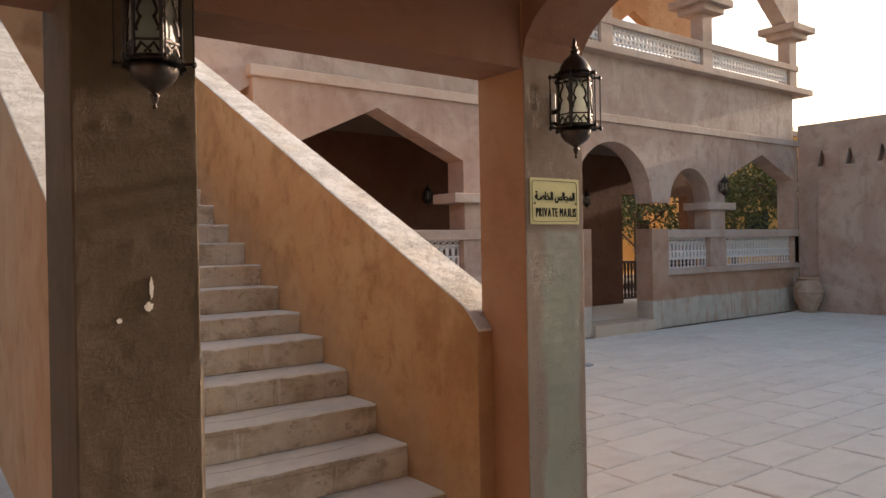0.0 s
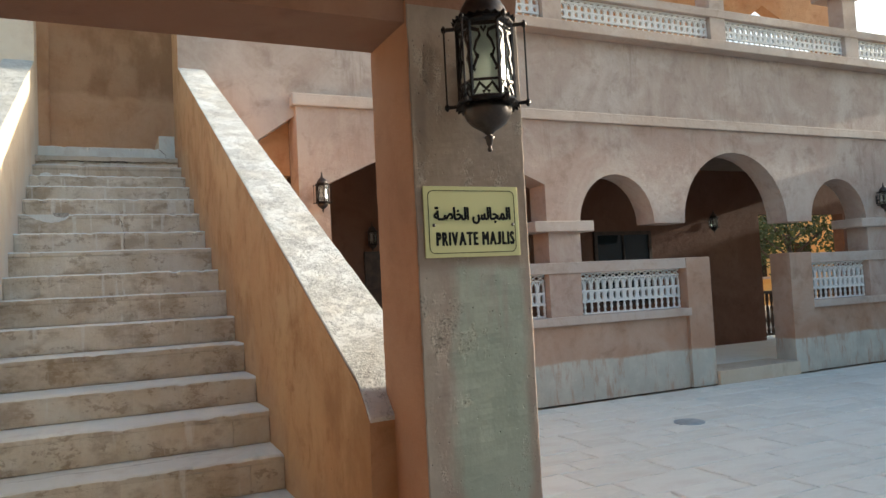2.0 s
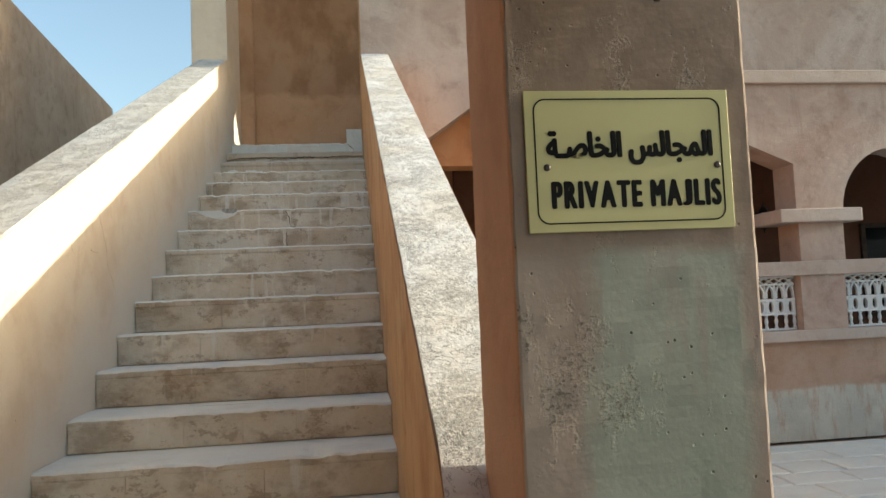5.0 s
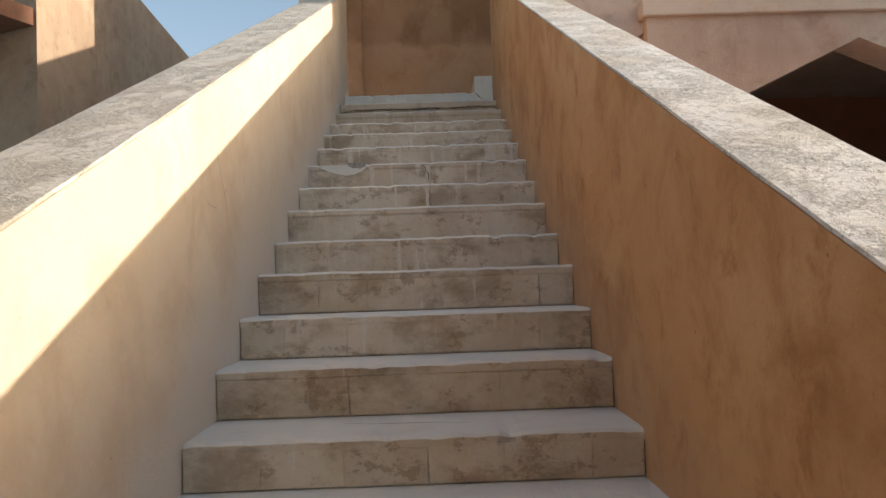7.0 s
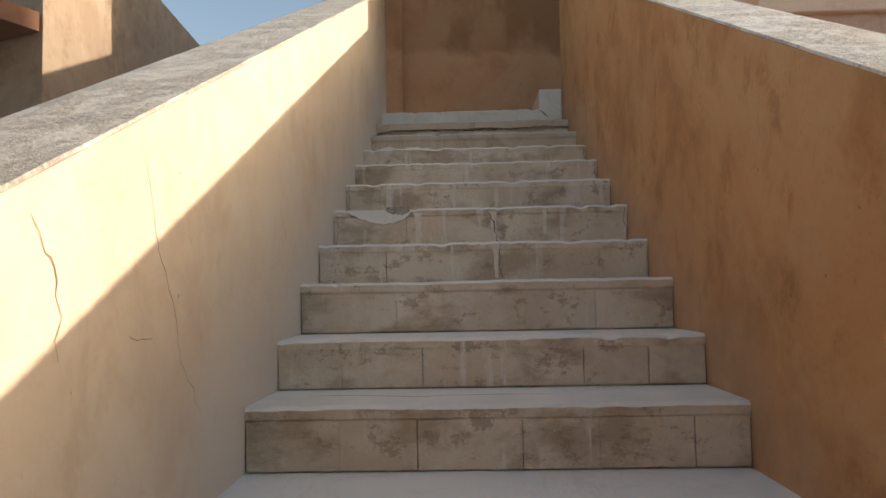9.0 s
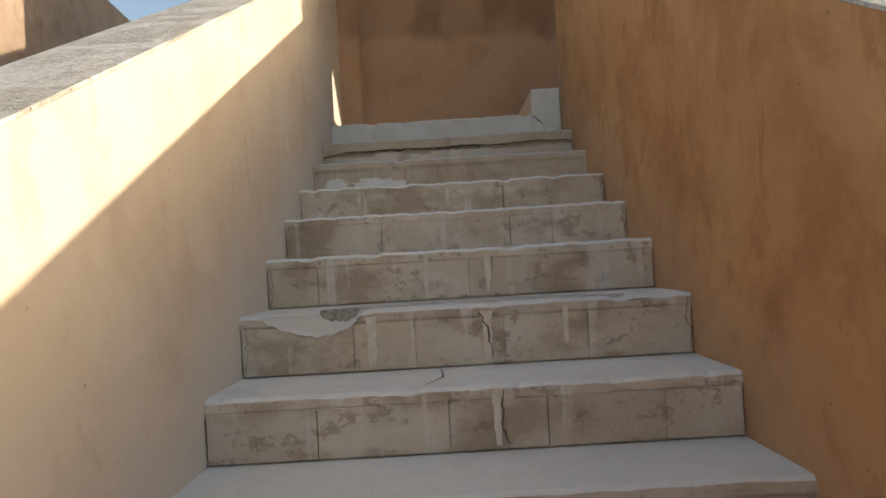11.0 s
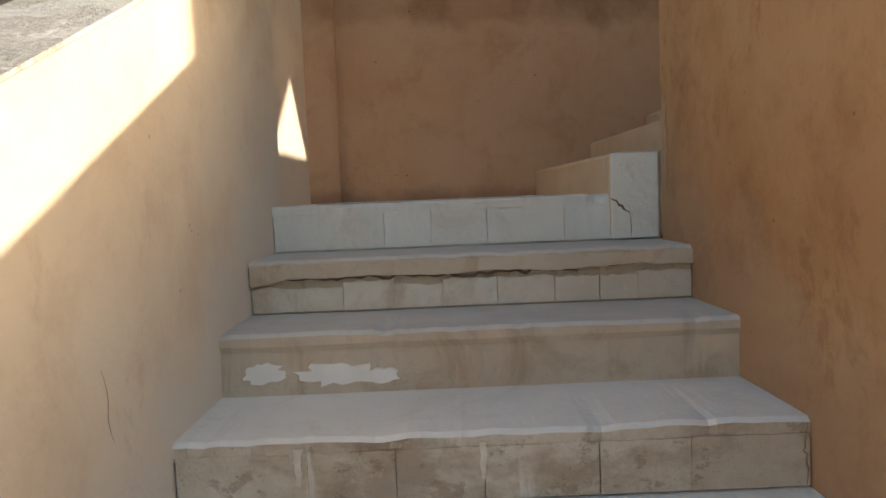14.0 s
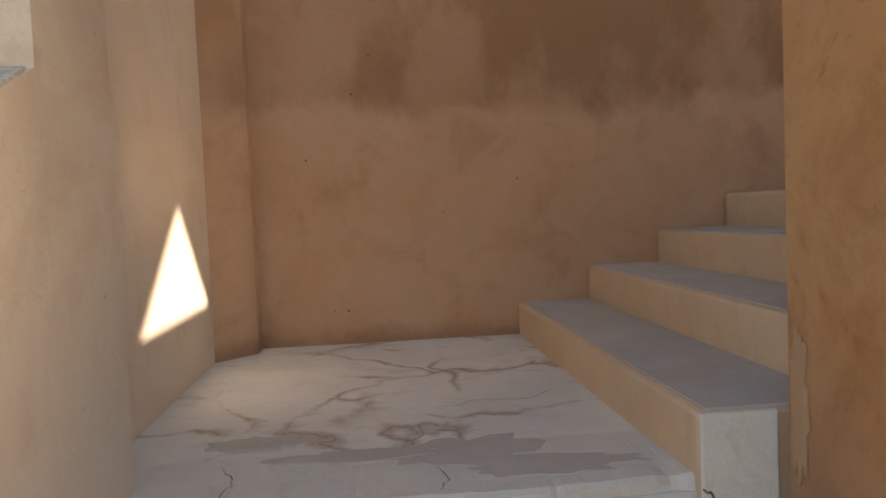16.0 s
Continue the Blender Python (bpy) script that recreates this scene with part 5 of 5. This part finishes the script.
crack([(2.547, 3.332), (2.565, 3.315), (2.587, 3.293), (2.611, 3.272)], 0.0075, "y", 8.9465, cheek, 5, 5, 0.09)
crack([(2.611, 3.272), (2.614, 3.23), (2.614, 3.19)], 0.003, "y", 8.9465, cheek, 6, 4, 0.02)
M_WORN = plain("worn_landing_screed", (0.53, 0.515, 0.475), (0.58, 0.565, 0.525), 0.92, 0, 9, 0.4)
for i, (cx, cz, rx, rz) in enumerate(((1.45, 2.912, 0.055, 0.026), (1.64, 2.905, 0.10, 0.030), (1.76, 2.895, 0.045, 0.020))):
    blotch("chipped_patch", (cx, NOSE[17] + 0.010, cz), rx, rz, "y", 30 + i, M_CHIP, "pale lime flakes low on the riser", 0.003 + 0.0015 * i, steps[18])
crack([(2.06, 2.35), (2.09, 2.29), (2.10, 2.20)], 0.006, "y", NOSE[13] - 0.006, steps[14], 6)
crack([(2.10, 2.17), (2.09, 2.08), (2.11, 2.03)], 0.005, "y", NOSE[12] - 0.006, steps[13], 7)

landing = bpy.data.objects["landing_floor"]
LZ = TOPZ[20]
for cx, cy, rx, ry, sd in ((2.08, 9.26, 0.20, 0.10, 11), (2.26, 9.12, 0.20, 0.07, 12), (1.80, 9.27, 0.20, 0.045, 13), (1.56, 9.42, 0.12, 0.05, 14)):
    blotch("worn_patch", (cx, cy, LZ - 0.002), rx, ry, "z", sd, M_WORN, "grey worn area of the landing screed", 0.002 + 0.0012 * (sd - 10), landing)
for i, pts in enumerate(([(2.03, 9.62), (2.2, 9.70), (2.31, 9.66), (2.48, 9.79)], [(1.5, 9.25), (1.55, 9.12), (1.53, 9.0)], [(1.95, 9.3), (2.0, 9.42), (2.15, 9.38)], [(2.0, 9.14), (2.02, 9.06), (2.0, 8.995)])):
    crack(pts, 0.0032, "z", LZ + 0.0075, landing, 60 + i, 8)

west = bpy.data.objects["stair_wall_west"]
east = bpy.data.objects["stair_wall_east"]
for i, pts in enumerate(([(4.80, 2.27), (4.82, 2.2), (4.86, 2.08), (4.94, 1.97), (4.97, 1.85), (5.09, 1.72)], [(4.43, 2.12), (4.49, 2.04), (4.5, 1.9)], [(4.73, 1.92), (4.83, 1.91)], [(7.0, 2.95), (7.03, 2.8), (7.1, 2.7)], [(7.6, 3.1), (7.63, 2.95)])):
    crack(pts, 0.003, "x", 1.3345, west, 80 + i, 6, 0.035, M_FINE)
for i, pts in enumerate(([(5.27, 2.57), (5.3, 2.42), (5.29, 2.36)], [(5.0, 2.3), (5.02, 2.24)], [(6.6, 3.05), (6.63, 2.9)])):
    crack(pts, 0.003, "x", 2.7105, east, 90 + i, 6, 0.035, M_FINE)
blotch("plaster_patch", (2.7165, 8.86, 3.52), 0.028, 0.15, "x", 17, M_MEND, "pale plaster patch at the wall corner", -0.006, bpy.data.objects["stair_wall_head"])
for i, (cx, cz, rx, ry) in enumerate(((1.12, 1.50, 0.006, 0.032), (1.11, 1.44, 0.014, 0.014), (1.02, 1.40, 0.008, 0.008))):
    blotch("paint_chip", (cx, 2.2, cz), rx, ry, "y", 20 + i, M_CHIP, "small white chip in the paint", 0.002, bpy.data.objects["pillar_west"])

# ---- paving stones ----
court = tagged(new("paving"), "courtyard paved with irregular pale stone slabs", "paving", kind="structure")
r = random.Random(21)
templates = []
for s in range(7):
    bm = bmesh.new()
    n = 7
    ring = []
    for a, b in ((-0.5, -0.5), (0.5, -0.5), (0.5, 0.5), (-0.5, 0.5)):
        ring.append((a + r.uniform(-0.018, 0.018), b + r.uniform(-0.018, 0.018)))
    edge = []
    for i in range(4):
        (a0, b0), (a1, b1) = ring[i], ring[(i + 1) % 4]
        for j in range(n):
            f = j / n
            edge.append((a0 + (a1 - a0) * f + r.uniform(-0.012, 0.012), b0 + (b1 - b0) * f + r.uniform(-0.018, 0.018)))
    lo = [bm.verts.new((a, b, -0.03)) for a, b in edge]
    mid = [bm.verts.new((a, b, -0.006)) for a, b in edge]
    hi = [bm.verts.new((a * 0.965, b * 0.96, r.uniform(-0.001, 0.002))) for a, b in edge]
    m = len(edge)
    for i in range(m):
        j = (i + 1) % m
        bm.faces.new((lo[i], lo[j], mid[j], mid[i]))
        bm.faces.new((mid[i], mid[j], hi[j], hi[i]))
    bm.faces.new(hi)
    me = bpy.data.meshes.new("stone")
    bmesh.ops.recalc_face_normals(bm, faces=bm.faces[:])
    bm.to_mesh(me)
    bm.free()
    me.materials.append(M_STONE)
    templates.append(me)
far_v, far_f, count = [], [], 0
y = -7.0
while y < 8.08:
    dy = r.choice((0.28, 0.34, 0.40, 0.46))
    dy = min(dy, 8.1 - y)
    if dy < 0.12:
        break
    x = -2.9 + r.uniform(-0.5, 0)
    while x < 16.88:
        dx = r.uniform(0.42, 0.95)
        dx = min(dx, 16.93 - x)
        cx, cy = x + dx / 2, y + dy / 2
        gx, gy = dx - r.uniform(0.012, 0.034), dy - r.uniform(0.014, 0.04)
        inside = cy > 2.1 and cx < 3.3
        if dx > 0.12 and not inside:
            me = r.choice(templates)
            tilt = r.uniform(-0.003, 0.004)
            if 3.2 < cx < 9.2 and 1.6 < cy < 6.6 and count < 290:
                o = new("stone", me)
                o.parent = court
                o.location = (cx, cy, tilt)
                o.scale = (gx, gy, 1)
                count += 1
            else:
                b = len(far_v)
                far_v += [(cx + v.co.x * gx, cy + v.co.y * gy, v.co.z + tilt) for v in me.vertices]
                far_f += [[b + i for i in p.vertices] for p in me.polygons]
        x += dx
    y += dy
me = bpy.data.meshes.new("far_stones")
me.from_pydata(far_v, [], far_f)
me.materials.append(M_STONES)
o = new("far_stones", me)
o.parent = court
tagged(o, "the many paving slabs farther out", kind="stuff")
